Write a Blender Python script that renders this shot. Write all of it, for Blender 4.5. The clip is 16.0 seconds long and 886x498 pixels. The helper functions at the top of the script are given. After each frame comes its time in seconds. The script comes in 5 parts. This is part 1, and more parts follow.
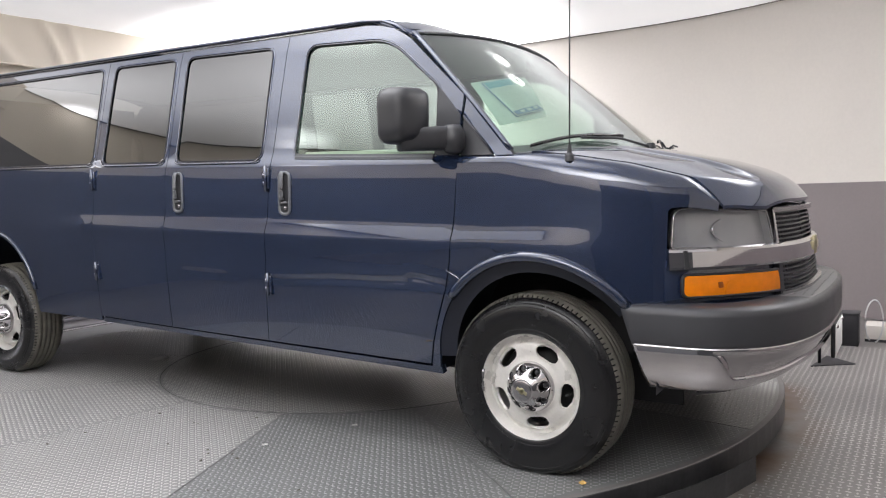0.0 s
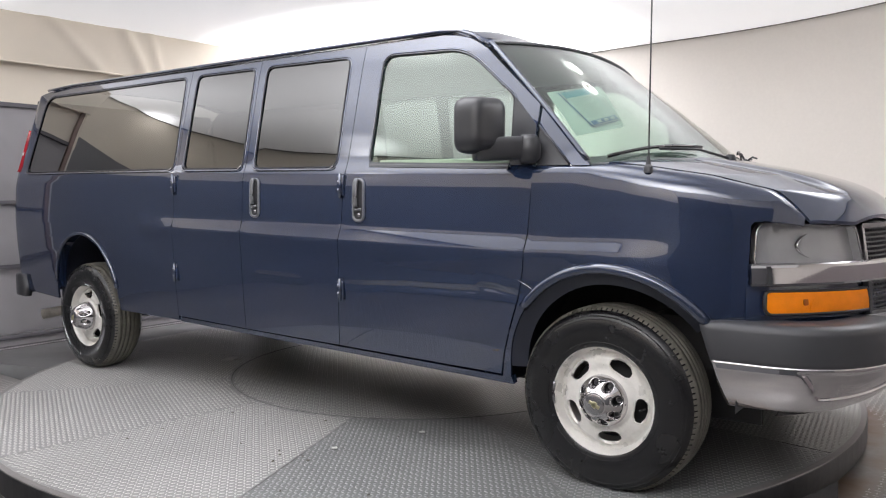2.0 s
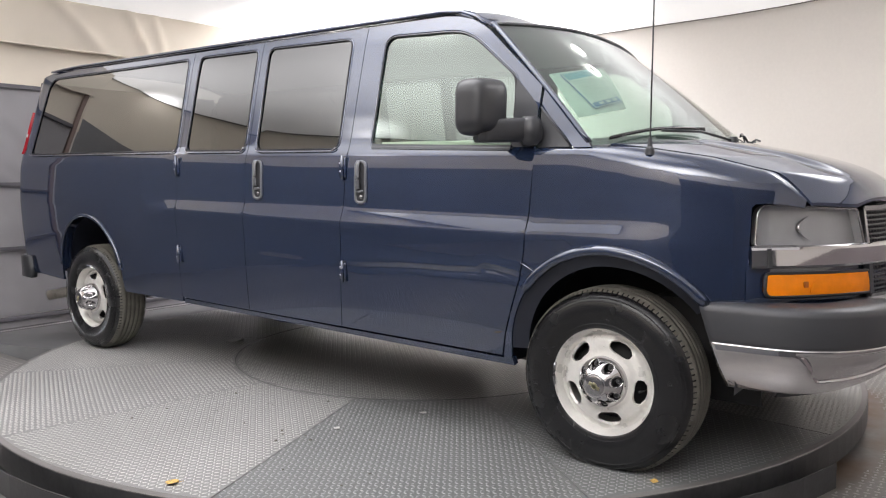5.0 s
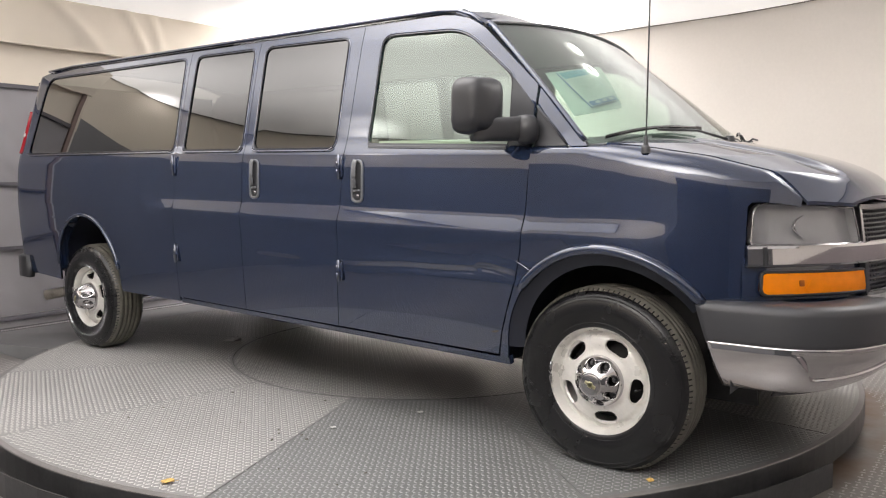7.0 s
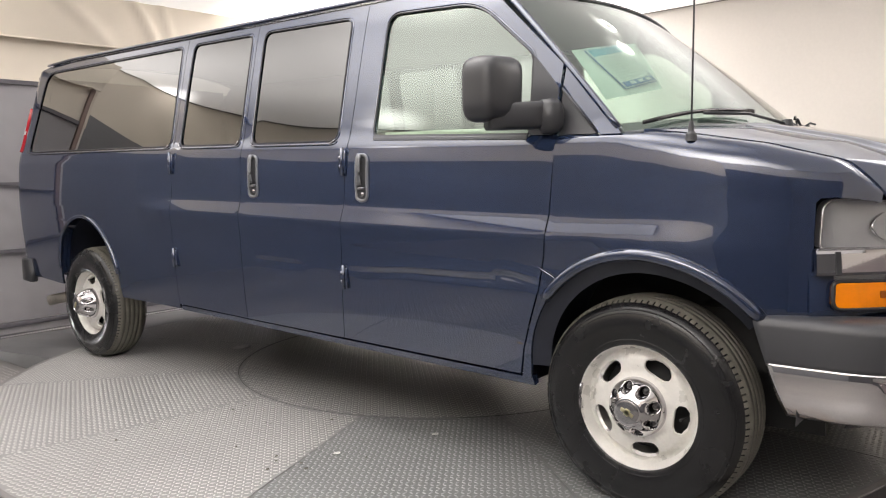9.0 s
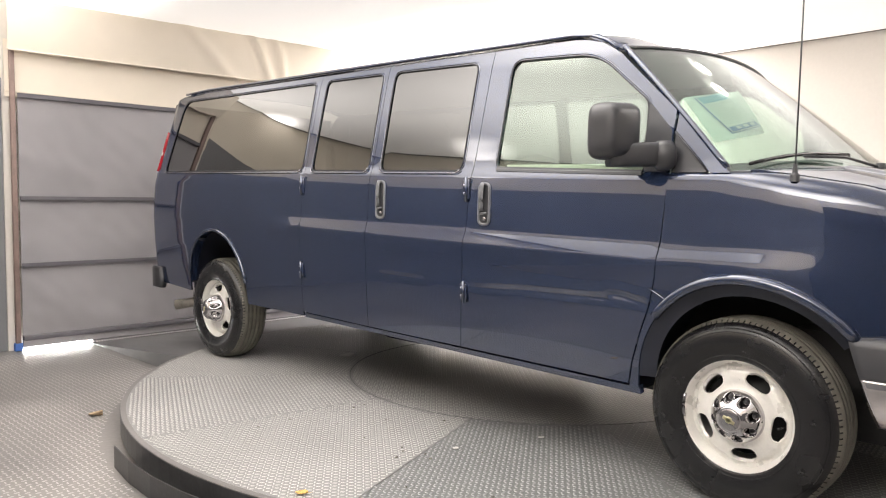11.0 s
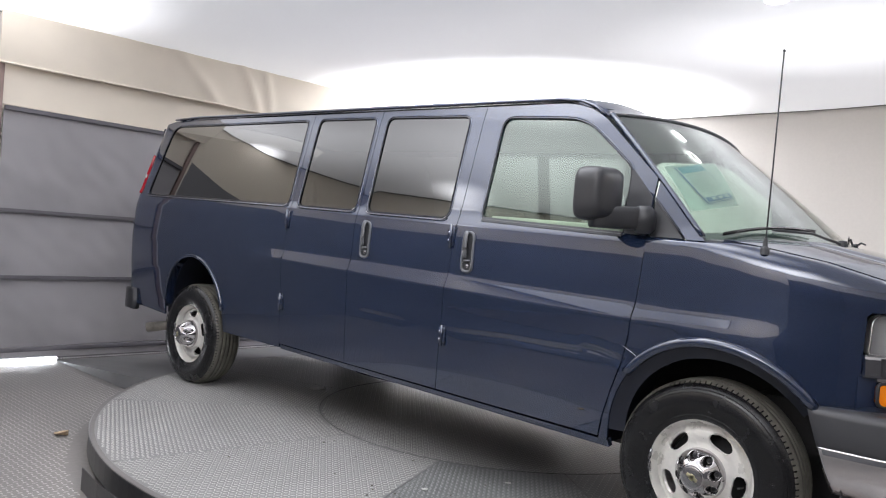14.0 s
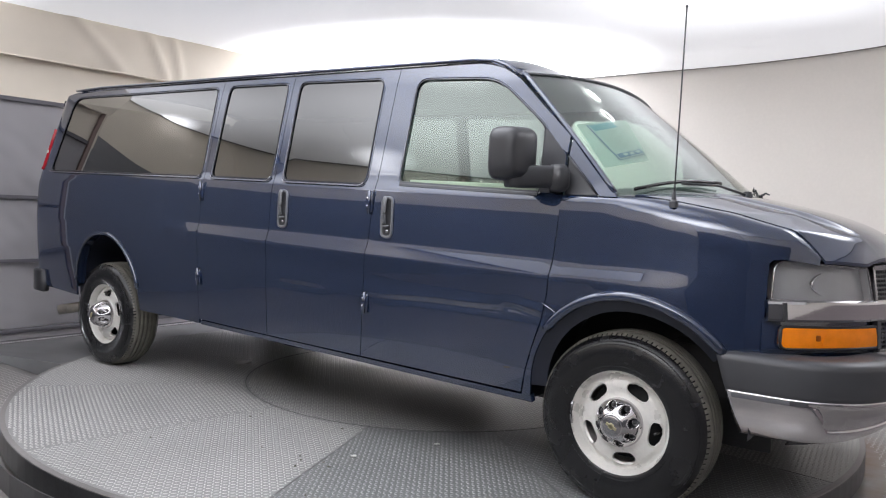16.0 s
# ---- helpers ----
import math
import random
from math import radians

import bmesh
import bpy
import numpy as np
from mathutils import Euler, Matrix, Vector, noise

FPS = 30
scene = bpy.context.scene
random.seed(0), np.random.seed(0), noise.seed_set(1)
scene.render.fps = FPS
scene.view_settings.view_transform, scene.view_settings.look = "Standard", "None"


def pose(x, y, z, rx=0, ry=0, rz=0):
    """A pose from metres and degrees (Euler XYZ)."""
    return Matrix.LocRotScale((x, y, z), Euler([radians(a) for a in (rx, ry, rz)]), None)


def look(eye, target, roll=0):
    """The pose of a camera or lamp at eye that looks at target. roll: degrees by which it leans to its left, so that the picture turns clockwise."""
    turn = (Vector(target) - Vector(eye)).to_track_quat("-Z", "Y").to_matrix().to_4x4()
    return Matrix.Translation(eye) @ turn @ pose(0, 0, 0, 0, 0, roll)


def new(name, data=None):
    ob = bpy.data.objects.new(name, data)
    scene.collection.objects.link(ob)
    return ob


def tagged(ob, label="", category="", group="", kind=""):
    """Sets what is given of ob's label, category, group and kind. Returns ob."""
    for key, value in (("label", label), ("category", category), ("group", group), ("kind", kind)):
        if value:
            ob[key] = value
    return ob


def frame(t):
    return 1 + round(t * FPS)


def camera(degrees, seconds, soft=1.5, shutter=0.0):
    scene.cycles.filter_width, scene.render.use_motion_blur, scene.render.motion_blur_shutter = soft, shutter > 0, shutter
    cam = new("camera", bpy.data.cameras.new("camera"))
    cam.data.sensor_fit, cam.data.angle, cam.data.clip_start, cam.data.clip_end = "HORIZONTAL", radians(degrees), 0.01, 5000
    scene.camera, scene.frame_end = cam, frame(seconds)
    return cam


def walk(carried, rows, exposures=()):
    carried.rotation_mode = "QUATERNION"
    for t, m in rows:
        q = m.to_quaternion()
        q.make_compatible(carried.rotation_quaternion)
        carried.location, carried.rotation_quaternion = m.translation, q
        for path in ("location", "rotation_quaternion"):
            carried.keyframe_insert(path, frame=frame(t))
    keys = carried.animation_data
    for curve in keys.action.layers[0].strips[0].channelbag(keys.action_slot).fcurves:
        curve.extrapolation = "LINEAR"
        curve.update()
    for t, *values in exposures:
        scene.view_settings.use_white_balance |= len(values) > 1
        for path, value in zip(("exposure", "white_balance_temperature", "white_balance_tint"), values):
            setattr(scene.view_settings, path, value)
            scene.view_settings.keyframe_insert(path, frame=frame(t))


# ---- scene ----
cam = camera(61.4, 16.0, soft=1.15)
PATH = [
    (0, (1.275, -3.611, 1.122), (0.203, -1.929, 0.979), -1.6),
    (0.5, (1.255, -3.626, 1.13), (0.149, -1.966, 0.983), -1.2),
    (1, (1.236, -3.641, 1.127), (0.077, -2.017, 0.998), -0.9),
    (1.5, (1.237, -3.64, 1.13), (0.048, -2.037, 1.009), -0.8),
    (2, (1.229, -3.645, 1.132), (0.026, -2.052, 1.011), -0.7),
    (2.5, (1.231, -3.647, 1.131), (0.027, -2.055, 1.005), -0.7),
    (3, (1.246, -3.636, 1.129), (0.047, -2.04, 0.995), -0.6),
    (3.5, (1.244, -3.627, 1.128), (0.05, -2.029, 0.982), -0.6),
    (4, (1.24, -3.632, 1.127), (0.042, -2.039, 0.972), -0.6),
    (6.5, (1.257, -3.65, 1.121), (0.035, -2.076, 0.952), -0.7),
    (7, (1.256, -3.633, 1.119), (0.045, -2.05, 0.955), -0.6),
    (7.5, (1.242, -3.612, 1.127), (0.039, -2.022, 0.964), -0.7),
    (8, (1.194, -3.548, 1.128), (-0.016, -1.964, 0.965), -0.9),
    (8.5, (1.12, -3.353, 1.144), (-0.108, -1.783, 0.98), -1.3),
    (9, (1.07, -3.274, 1.134), (-0.206, -1.745, 0.951), -1.4),
    (9.5, (1.002, -3.217, 1.105), (-0.336, -1.748, 0.881), -1.4),
    (10, (1.009, -3.36, 1.135), (-0.377, -1.929, 0.959), -1.2),
    (10.2, (1.035, -3.48, 1.145), (-0.361, -2.054, 1.007), -0.8),
    (12.3, (1.211, -3.841, 1.136), (-0.169, -2.398, 1.012), 2.2),
    (12.5, (1.211, -3.85, 1.153), (-0.156, -2.395, 1.03), 2.3),
    (13, (1.19, -3.854, 1.161), (-0.139, -2.362, 1.078), 3.4),
    (13.5, (1.177, -3.856, 1.169), (-0.148, -2.359, 1.139), 4.4),
    (14, (1.159, -3.887, 1.184), (-0.182, -2.403, 1.171), 4.4),
    (14.5, (1.18, -3.856, 1.18), (-0.146, -2.359, 1.158), 4.0),
    (15, (1.182, -3.849, 1.179), (-0.091, -2.308, 1.123), 3.3),
    (15.5, (1.183, -3.838, 1.171), (-0.044, -2.26, 1.095), 2.8),
    (16, (1.182, -3.842, 1.181), (-0.007, -2.236, 1.087), 2.1),
]
EXPOSURES = [  # seconds, stops, kelvin, tint
    (0, 0.96, 6300, 13), (2.0, 1.00, 6300, 13), (4.2, 1.06, 6300, 13), (6.5, 1.10, 6700, 13), (8.0, 1.12, 6700, 13), (9.5, 1.30, 6850, 13), (10.2, 1.46, 6950, 13),
    (12.5, 1.14, 6950, 13), (13.2, 1.02, 6650, 13), (13.5, 0.90, 6400, 13), (14.0, 0.82, 6150, 13), (14.5, 0.62, 6100, 13), (15.0, 0.60, 6100, 13), (16.0, 0.90, 6100, 13)]
walk(cam, [(t, look(eye, target, roll)) for t, eye, target, roll in PATH], EXPOSURES)
from mathutils import geometry

# ------------------------------------------------------------------ light
# The booth is lit by lamps behind a stretched white ceiling; the world outside gives next to nothing.
world = bpy.data.worlds.new("booth_world")
scene.world = world
world.use_nodes = True
world.node_tree.nodes["Background"].inputs[0].default_value = (0.9, 0.93, 1.0, 1)
world.node_tree.nodes["Background"].inputs[1].default_value = 0.02

GLOW = 1.2           # strength of the lamps behind the ceiling
GLOW_MID = 0.22       # faint glow of the fabric between them
PIT = 0.03            # the van sits nose-down: rise per metre towards the rear
FLOOR = -0.15         # hall floor; the turntable's top is z = 0
DISC = (-2.0, 0.42)   # turntable centre
DISC_R = 2.7


# ------------------------------------------------------------------ materials
def node(nt, kind, **inputs):
    n = nt.nodes.new(kind)
    for k, v in inputs.items():
        n.inputs[k.replace("_", " ")].default_value = v
    return n


def material(name, base, rough=0.5, metal=0.0, vary=0.12, scale=6.0, fine=120.0, bump=0.05, coat=0.0,
             spread=0.12, spec=0.5, each=0.0, tint=None, detail=4.0):
    """Principled surface: colour and roughness vary at two scales, with a fine relief."""
    m = bpy.data.materials.new(name)
    m.use_nodes = True
    nt = m.node_tree
    b = nt.nodes["Principled BSDF"]
    tc = nt.nodes.new("ShaderNodeTexCoord")
    big = node(nt, "ShaderNodeTexNoise", Scale=scale, Detail=detail)
    small = node(nt, "ShaderNodeTexNoise", Scale=fine, Detail=3.0)
    for n in (big, small):
        nt.links.new(tc.outputs["Object"], n.inputs["Vector"])
    add = nt.nodes.new("ShaderNodeMath")
    add.operation = "MULTIPLY_ADD"
    nt.links.new(small.outputs["Fac"], add.inputs[0])
    add.inputs[1].default_value = 0.4
    nt.links.new(big.outputs["Fac"], add.inputs[2])
    ramp = nt.nodes.new("ShaderNodeValToRGB")
    ramp.color_ramp.elements[0].position, ramp.color_ramp.elements[1].position = 0.45, 0.95
    c2 = tint or base
    lo = [c * (1 - vary) for c in base]
    hi = [min(1, c * (1 + vary)) for c in c2]
    ramp.color_ramp.elements[0].color, ramp.color_ramp.elements[1].color = (*lo, 1), (*hi, 1)
    nt.links.new(add.outputs[0], ramp.inputs[0])
    colour = ramp.outputs[0]
    if each:
        info = nt.nodes.new("ShaderNodeObjectInfo")
        hsv = nt.nodes.new("ShaderNodeHueSaturation")
        mr = nt.nodes.new("ShaderNodeMapRange")
        mr.inputs["To Min"].default_value, mr.inputs["To Max"].default_value = 1 - each, 1 + each
        nt.links.new(info.outputs["Random"], mr.inputs["Value"])
        nt.links.new(mr.outputs[0], hsv.inputs["Value"])
        nt.links.new(colour, hsv.inputs["Color"])
        colour = hsv.outputs[0]
    nt.links.new(colour, b.inputs["Base Color"])
    rr = nt.nodes.new("ShaderNodeMapRange")
    rr.inputs["From Min"].default_value, rr.inputs["From Max"].default_value = 0.3, 0.8
    rr.inputs["To Min"].default_value, rr.inputs["To Max"].default_value = max(0.0, rough - spread * rough), min(1, rough + spread * rough)
    nt.links.new(big.outputs["Fac"], rr.inputs["Value"])
    nt.links.new(rr.outputs[0], b.inputs["Roughness"])
    b.inputs["Metallic"].default_value = metal
    b.inputs["Specular IOR Level"].default_value = spec
    if coat:
        b.inputs["Coat Weight"].default_value = coat
        b.inputs["Coat Roughness"].default_value = 0.024
        b.inputs["Coat IOR"].default_value = 1.95
    if bump:
        bp = node(nt, "ShaderNodeBump", Strength=bump, Distance=0.002)
        nt.links.new(small.outputs["Fac"], bp.inputs["Height"])
        nt.links.new(bp.outputs[0], b.inputs["Normal"])
    return m


def glass_material(name, tint, rough=0.0, ior=1.5, gloss=(1, 1, 1)):
    """A thin pane: tinted see-through with a Fresnel gloss."""
    m = bpy.data.materials.new(name)
    m.use_nodes = True
    nt = m.node_tree
    out = nt.nodes["Material Output"]
    nt.nodes.remove(nt.nodes["Principled BSDF"])
    tr = node(nt, "ShaderNodeBsdfTransparent", Color=(*tint, 1))
    gl = node(nt, "ShaderNodeBsdfGlossy", Roughness=rough, Color=(*gloss, 1))
    lw = node(nt, "ShaderNodeLayerWeight", Blend=0.5)
    pw = nt.nodes.new("ShaderNodeMath")
    pw.operation = "POWER"
    nt.links.new(lw.outputs["Facing"], pw.inputs[0])
    pw.inputs[1].default_value = 4.0
    f0 = ((ior - 1) / (ior + 1)) ** 2
    fr = node(nt, "ShaderNodeMapRange")
    fr.inputs["To Min"].default_value, fr.inputs["To Max"].default_value = f0, 1.0
    nt.links.new(pw.outputs[0], fr.inputs["Value"])
    mix = nt.nodes.new("ShaderNodeMixShader")
    nt.links.new(fr.outputs[0], mix.inputs[0])
    nt.links.new(tr.outputs[0], mix.inputs[1])
    nt.links.new(gl.outputs[0], mix.inputs[2])
    nt.links.new(mix.outputs[0], out.inputs[0])
    return m


PAINT = material("navy_paint", (0.0128, 0.0240, 0.0605), 0.34, 0.3, vary=0.03, scale=3, fine=1500, bump=0.0, coat=1.0, spread=0.03, tint=(0.0138, 0.0258, 0.065), spec=0.0)
RUBBER = material("black_rubber", (0.009, 0.009, 0.010), 0.27, vary=0.15, scale=9, fine=300, bump=0.05)
TREAD = material("tyre_tread", (0.115, 0.108, 0.090), 0.75, vary=0.3, scale=14, fine=200, bump=0.3)
GASKET = material("gasket", (0.020, 0.020, 0.023), 0.35, vary=0.2, bump=0.05)
PLASTIC = material("grey_plastic", (0.042, 0.043, 0.048), 0.42, vary=0.1, scale=8, fine=700, bump=0.18)
STEPPAD = material("step_pad", (0.17, 0.168, 0.168), 0.5, vary=0.12, scale=8, fine=500, bump=0.15)
HANDLE = material("handle_plastic", (0.13, 0.135, 0.145), 0.36, vary=0.1, fine=500, bump=0.08)
DARKPLASTIC = material("dark_plastic", (0.03, 0.031, 0.035), 0.36, vary=0.12, fine=700, bump=0.15)
CHROME = material("chrome", (0.53, 0.515, 0.525), 0.04, 1.0, vary=0.04, fine=60, bump=0.01)
SATIN = material("satin_chrome", (0.36, 0.35, 0.36), 0.22, 1.0, vary=0.05, bump=0.01)
STEEL = material("wheel_paint", (0.70, 0.685, 0.65), 0.30, 0.15, vary=0.08, scale=12, bump=0.03)
LENS = glass_material("headlight_lens", (0.93, 0.94, 0.95))
REFLECTOR = material("reflector", (0.36, 0.36, 0.37), 0.35, 0.6, vary=0.1, scale=14, bump=0.02)
AMBER = material("amber_lens", (0.82, 0.225, 0.002), 0.22, vary=0.12, scale=20, fine=400, bump=0.1, coat=0.0, spec=0.35)
BULB = material("bulb_seat", (0.30, 0.075, 0.004), 0.25, vary=0.15, scale=60)
RED = material("red_lens", (0.42, 0.012, 0.02), 0.14, vary=0.1, coat=0.5)
WHITELENS = material("white_lens", (0.62, 0.6, 0.6), 0.15, vary=0.05, coat=0.5)
TINTED = glass_material("tinted_glass", (0.10, 0.11, 0.112), ior=2.2)
CLEAR = glass_material("green_glass", (0.72, 0.81, 0.76), ior=1.9)
SIDEGLASS = glass_material("side_green_glass", (0.66, 0.78, 0.71), ior=2.2, gloss=(0.90, 1.0, 0.93))
SEAT = material("seat_fabric", (0.14, 0.145, 0.14), 0.85, vary=0.15, scale=20, bump=0.2)
CABIN = material("cabin_trim", (0.42, 0.43, 0.40), 0.7, vary=0.1, bump=0.1)
CABINDARK = material("cabin_dark", (0.07, 0.07, 0.075), 0.65, vary=0.15, bump=0.15)
SILL = material("door_top_trim", (0.62, 0.61, 0.53), 0.6, vary=0.06, bump=0.1)
PAPER = material("paper", (0.88, 0.90, 0.88), 0.7, vary=0.04, bump=0.02)
BLUEINK = material("blue_ink", (0.16, 0.50, 0.66), 0.6, vary=0.05, bump=0.0)
NAVYINK = material("navy_ink", (0.08, 0.22, 0.50), 0.6, vary=0.05, bump=0.0)
GREYINK = material("grey_ink", (0.60, 0.67, 0.65), 0.6, vary=0.05, bump=0.0)
GOLD = material("gold", (0.50, 0.46, 0.30), 0.35, 0.8, vary=0.1)
UNDER = material("underbody", (0.015, 0.015, 0.016), 0.8, vary=0.3, bump=0.3)
LINER = material("wheel_house_liner", (0.013, 0.016, 0.027), 0.5, vary=0.2, scale=8, bump=0.1)
EXHAUST = material("exhaust_steel", (0.48, 0.45, 0.40), 0.42, 0.85, vary=0.25, scale=18, bump=0.1)

DECK = material("deck_plate", (0.25, 0.249, 0.245), 0.38, 0.25, vary=0.10, scale=0.9, fine=60, bump=0.1, spread=0.2, each=0.06)
DECKBAR = material("deck_bar", (0.52, 0.517, 0.505), 0.36, 0.3, vary=0.10, scale=0.9, fine=60, bump=0.05, spread=0.2)
# darker deck copies: the van's dark reflection put into the colour
DECKSHADED = material("shaded_deck_plate", (0.175, 0.18, 0.18), 0.36, 0.25, vary=0.10, scale=0.9, fine=60, bump=0.1, spread=0.2)
DECKSHADEDBAR = material("shaded_deck_bar", (0.34, 0.346, 0.345), 0.36, 0.3, vary=0.10, scale=0.9, fine=60, bump=0.05, spread=0.2)
FLOORMAT = material("floor_plate", (0.205, 0.20, 0.196), 0.44, 0.35, vary=0.2, scale=1.1, fine=40, bump=0.1, spread=0.3, tint=(0.225, 0.213, 0.205), each=0.06)
WORNRING = material("worn_ring", (0.22, 0.21, 0.205), 0.48, 0.35, vary=0.2, scale=1.1, fine=40, bump=0.1, spread=0.3)


def rust_stain(m):
    """A rusty run-off stain on the floor close round the turntable."""
    nt = m.node_tree
    b = nt.nodes["Principled BSDF"]
    old = b.inputs["Base Color"].links[0].from_socket
    tc = nt.nodes.new("ShaderNodeTexCoord")
    sub = nt.nodes.new("ShaderNodeVectorMath")
    sub.operation = "SUBTRACT"
    sub.inputs[1].default_value = (DISC[0], DISC[1], FLOOR)
    nt.links.new(tc.outputs["Object"], sub.inputs[0])
    ln = nt.nodes.new("ShaderNodeVectorMath")
    ln.operation = "LENGTH"
    nt.links.new(sub.outputs[0], ln.inputs[0])
    near = node(nt, "ShaderNodeMapRange")
    near.inputs["From Min"].default_value, near.inputs["From Max"].default_value = DISC_R + 0.26, DISC_R + 0.02
    nt.links.new(ln.outputs["Value"], near.inputs["Value"])
    nz = node(nt, "ShaderNodeTexNoise", Scale=2.2, Detail=5.0)
    nt.links.new(tc.outputs["Object"], nz.inputs["Vector"])
    patch = node(nt, "ShaderNodeMapRange")
    patch.inputs["From Min"].default_value, patch.inputs["From Max"].default_value = 0.40, 0.62
    nt.links.new(nz.outputs["Fac"], patch.inputs["Value"])
    sep = nt.nodes.new("ShaderNodeSeparateXYZ")
    nt.links.new(tc.outputs["Object"], sep.inputs[0])
    east = node(nt, "ShaderNodeMapRange")
    east.inputs["From Min"].default_value, east.inputs["From Max"].default_value = 0.1, 0.45
    nt.links.new(sep.outputs["X"], east.inputs["Value"])
    part_of = nt.nodes.new("ShaderNodeMath")
    part_of.operation = "MULTIPLY"
    nt.links.new(near.outputs[0], part_of.inputs[0])
    nt.links.new(east.outputs[0], part_of.inputs[1])
    mul = nt.nodes.new("ShaderNodeMath")
    mul.operation = "MULTIPLY"
    nt.links.new(part_of.outputs[0], mul.inputs[0])
    nt.links.new(patch.outputs[0], mul.inputs[1])
    mix = nt.nodes.new("ShaderNodeMix")
    mix.data_type = "RGBA"
    nt.links.new(mul.outputs[0], mix.inputs["Factor"])
    nt.links.new(old, mix.inputs[6])
    mix.inputs[7].default_value = (0.15, 0.085, 0.045, 1)
    nt.links.new(mix.outputs[2], b.inputs["Base Color"])


rust_stain(FLOORMAT)
FLOORBAR = material("floor_bar", (0.42, 0.405, 0.395), 0.42, 0.2, vary=0.25, scale=1.1, fine=40, bump=0.05, spread=0.3)
RIM = material("deck_rim", (0.060, 0.060, 0.063), 0.42, 0.3, vary=0.35, scale=5, fine=50, bump=0.15)
RAMP = material("ramp_mat", (0.12, 0.12, 0.124), 0.45, vary=0.25, scale=3, bump=0.15)
WALLWHITE = material("wall_white", (0.69, 0.655, 0.612), 0.85, vary=0.05, scale=0.6, fine=30, bump=0.04)
WALLGREY = material("wall_grey", (0.235, 0.205, 0.21), 0.7, vary=0.06, scale=1.0, fine=40, bump=0.04)
CURTAIN = material("curtain_grey", (0.30, 0.29, 0.305), 0.6, vary=0.10, scale=1.4, fine=220, bump=0.1)
NEARGREY = material("near_wall_grey", (0.20, 0.204, 0.217), 0.65, vary=0.08, scale=1.2, fine=120, bump=0.06)
# for an added band out of view that darkens the front wing's reflection
UNSEENBAND = material("unseen_dark_band", (0.08, 0.08, 0.086), 0.65, vary=0.1, scale=1.2, fine=120, bump=0.06)
CREAM = material("cream_fabric", (0.78, 0.71, 0.61), 0.85, vary=0.05, scale=2, fine=260, bump=0.08)
BATTEN = material("batten", (0.12, 0.115, 0.13), 0.6, vary=0.15, bump=0.05)
POST = material("post_wood", (0.24, 0.17, 0.15), 0.6, vary=0.2, scale=9, bump=0.1)
TAPE = material("blue_tape", (0.06, 0.16, 0.48), 0.6, vary=0.1)
CORD = material("seam_cord", (0.22, 0.21, 0.20), 0.8, vary=0.1)
BLACKBOX = material("black_box", (0.02, 0.02, 0.024), 0.5, vary=0.15)
CABLE = material("white_cable", (0.6, 0.6, 0.6), 0.5, vary=0.05)
TWIG = material("brown_leaf", (0.38, 0.29, 0.19), 0.75, vary=0.35, scale=60, bump=0.2)
LEAF = material("dry_leaf", (0.46, 0.30, 0.09), 0.7, vary=0.3, scale=60, bump=0.2, each=0.25)
SCRAP = material("paper_scrap", (0.6, 0.6, 0.58), 0.7, vary=0.1)


LAMPS = [  # centre x, y, radius x, radius y, strength: ceiling lamps, the last three added fill
    (-4.7, 3.6, 2.4, 2.0, 5.8),
    (-0.4, 2.25, 1.8, 1.3, 0.3),
    (-6.4, -2.66, 0.40, 0.22, 3.2),
    (-5.5, -2.0, 1.5, 1.2, 0.9),
    (-2.6, -2.7, 2.4, 1.5, 1.2),
    (-4.0, -3.65, 0.40, 0.26, 2.0),
    # out of view: added to brighten the deck, near side and right floor
    (-1.2, -1.4, 1.7, 1.0, 2.8),
    (0.8, -3.8, 2.0, 1.2, 3.6),
    (1.7, 1.5, 0.9, 0.9, 5.0),
]


def ceiling_material():
    """White stretched fabric with lamps behind it, some of them added unseen fill."""
    m = material("ceiling_fabric", (0.80, 0.80, 0.80), 0.9, vary=0.02, scale=0.5, bump=0.02)
    nt = m.node_tree
    b = nt.nodes["Principled BSDF"]
    geo = nt.nodes.new("ShaderNodeTexCoord")
    total = None
    for cx, cy, rx, ry, power in LAMPS:
        sub = nt.nodes.new("ShaderNodeVectorMath")
        sub.operation = "SUBTRACT"
        sub.inputs[1].default_value = (cx, cy, 2.93)
        nt.links.new(geo.outputs["Object"], sub.inputs[0])
        mul = nt.nodes.new("ShaderNodeVectorMath")
        mul.operation = "MULTIPLY"
        mul.inputs[1].default_value = (1 / rx, 1 / ry, 0.0)
        nt.links.new(sub.outputs[0], mul.inputs[0])
        ln = nt.nodes.new("ShaderNodeVectorMath")
        ln.operation = "LENGTH"
        nt.links.new(mul.outputs[0], ln.inputs[0])
        mr = nt.nodes.new("ShaderNodeMapRange")
        mr.interpolation_type = "SMOOTHSTEP"
        mr.inputs["From Min"].default_value, mr.inputs["From Max"].default_value = 1.30, 0.0
        mr.inputs["To Min"].default_value, mr.inputs["To Max"].default_value = 0.0, power * GLOW
        nt.links.new(ln.outputs["Value"], mr.inputs["Value"])
        if total is None:
            total = mr.outputs[0]
        else:
            add = nt.nodes.new("ShaderNodeMath")
            nt.links.new(total, add.inputs[0])
            nt.links.new(mr.outputs[0], add.inputs[1])
            total = add.outputs[0]
    add = nt.nodes.new("ShaderNodeMath")
    nt.links.new(total, add.inputs[0])
    add.inputs[1].default_value = GLOW_MID
    nt.links.new(add.outputs[0], b.inputs["Emission Strength"])
    b.inputs["Emission Color"].default_value = (1.0, 0.99, 0.975, 1)
    return m


def daylight_material():
    """Daylight that leaks in under the curtain."""
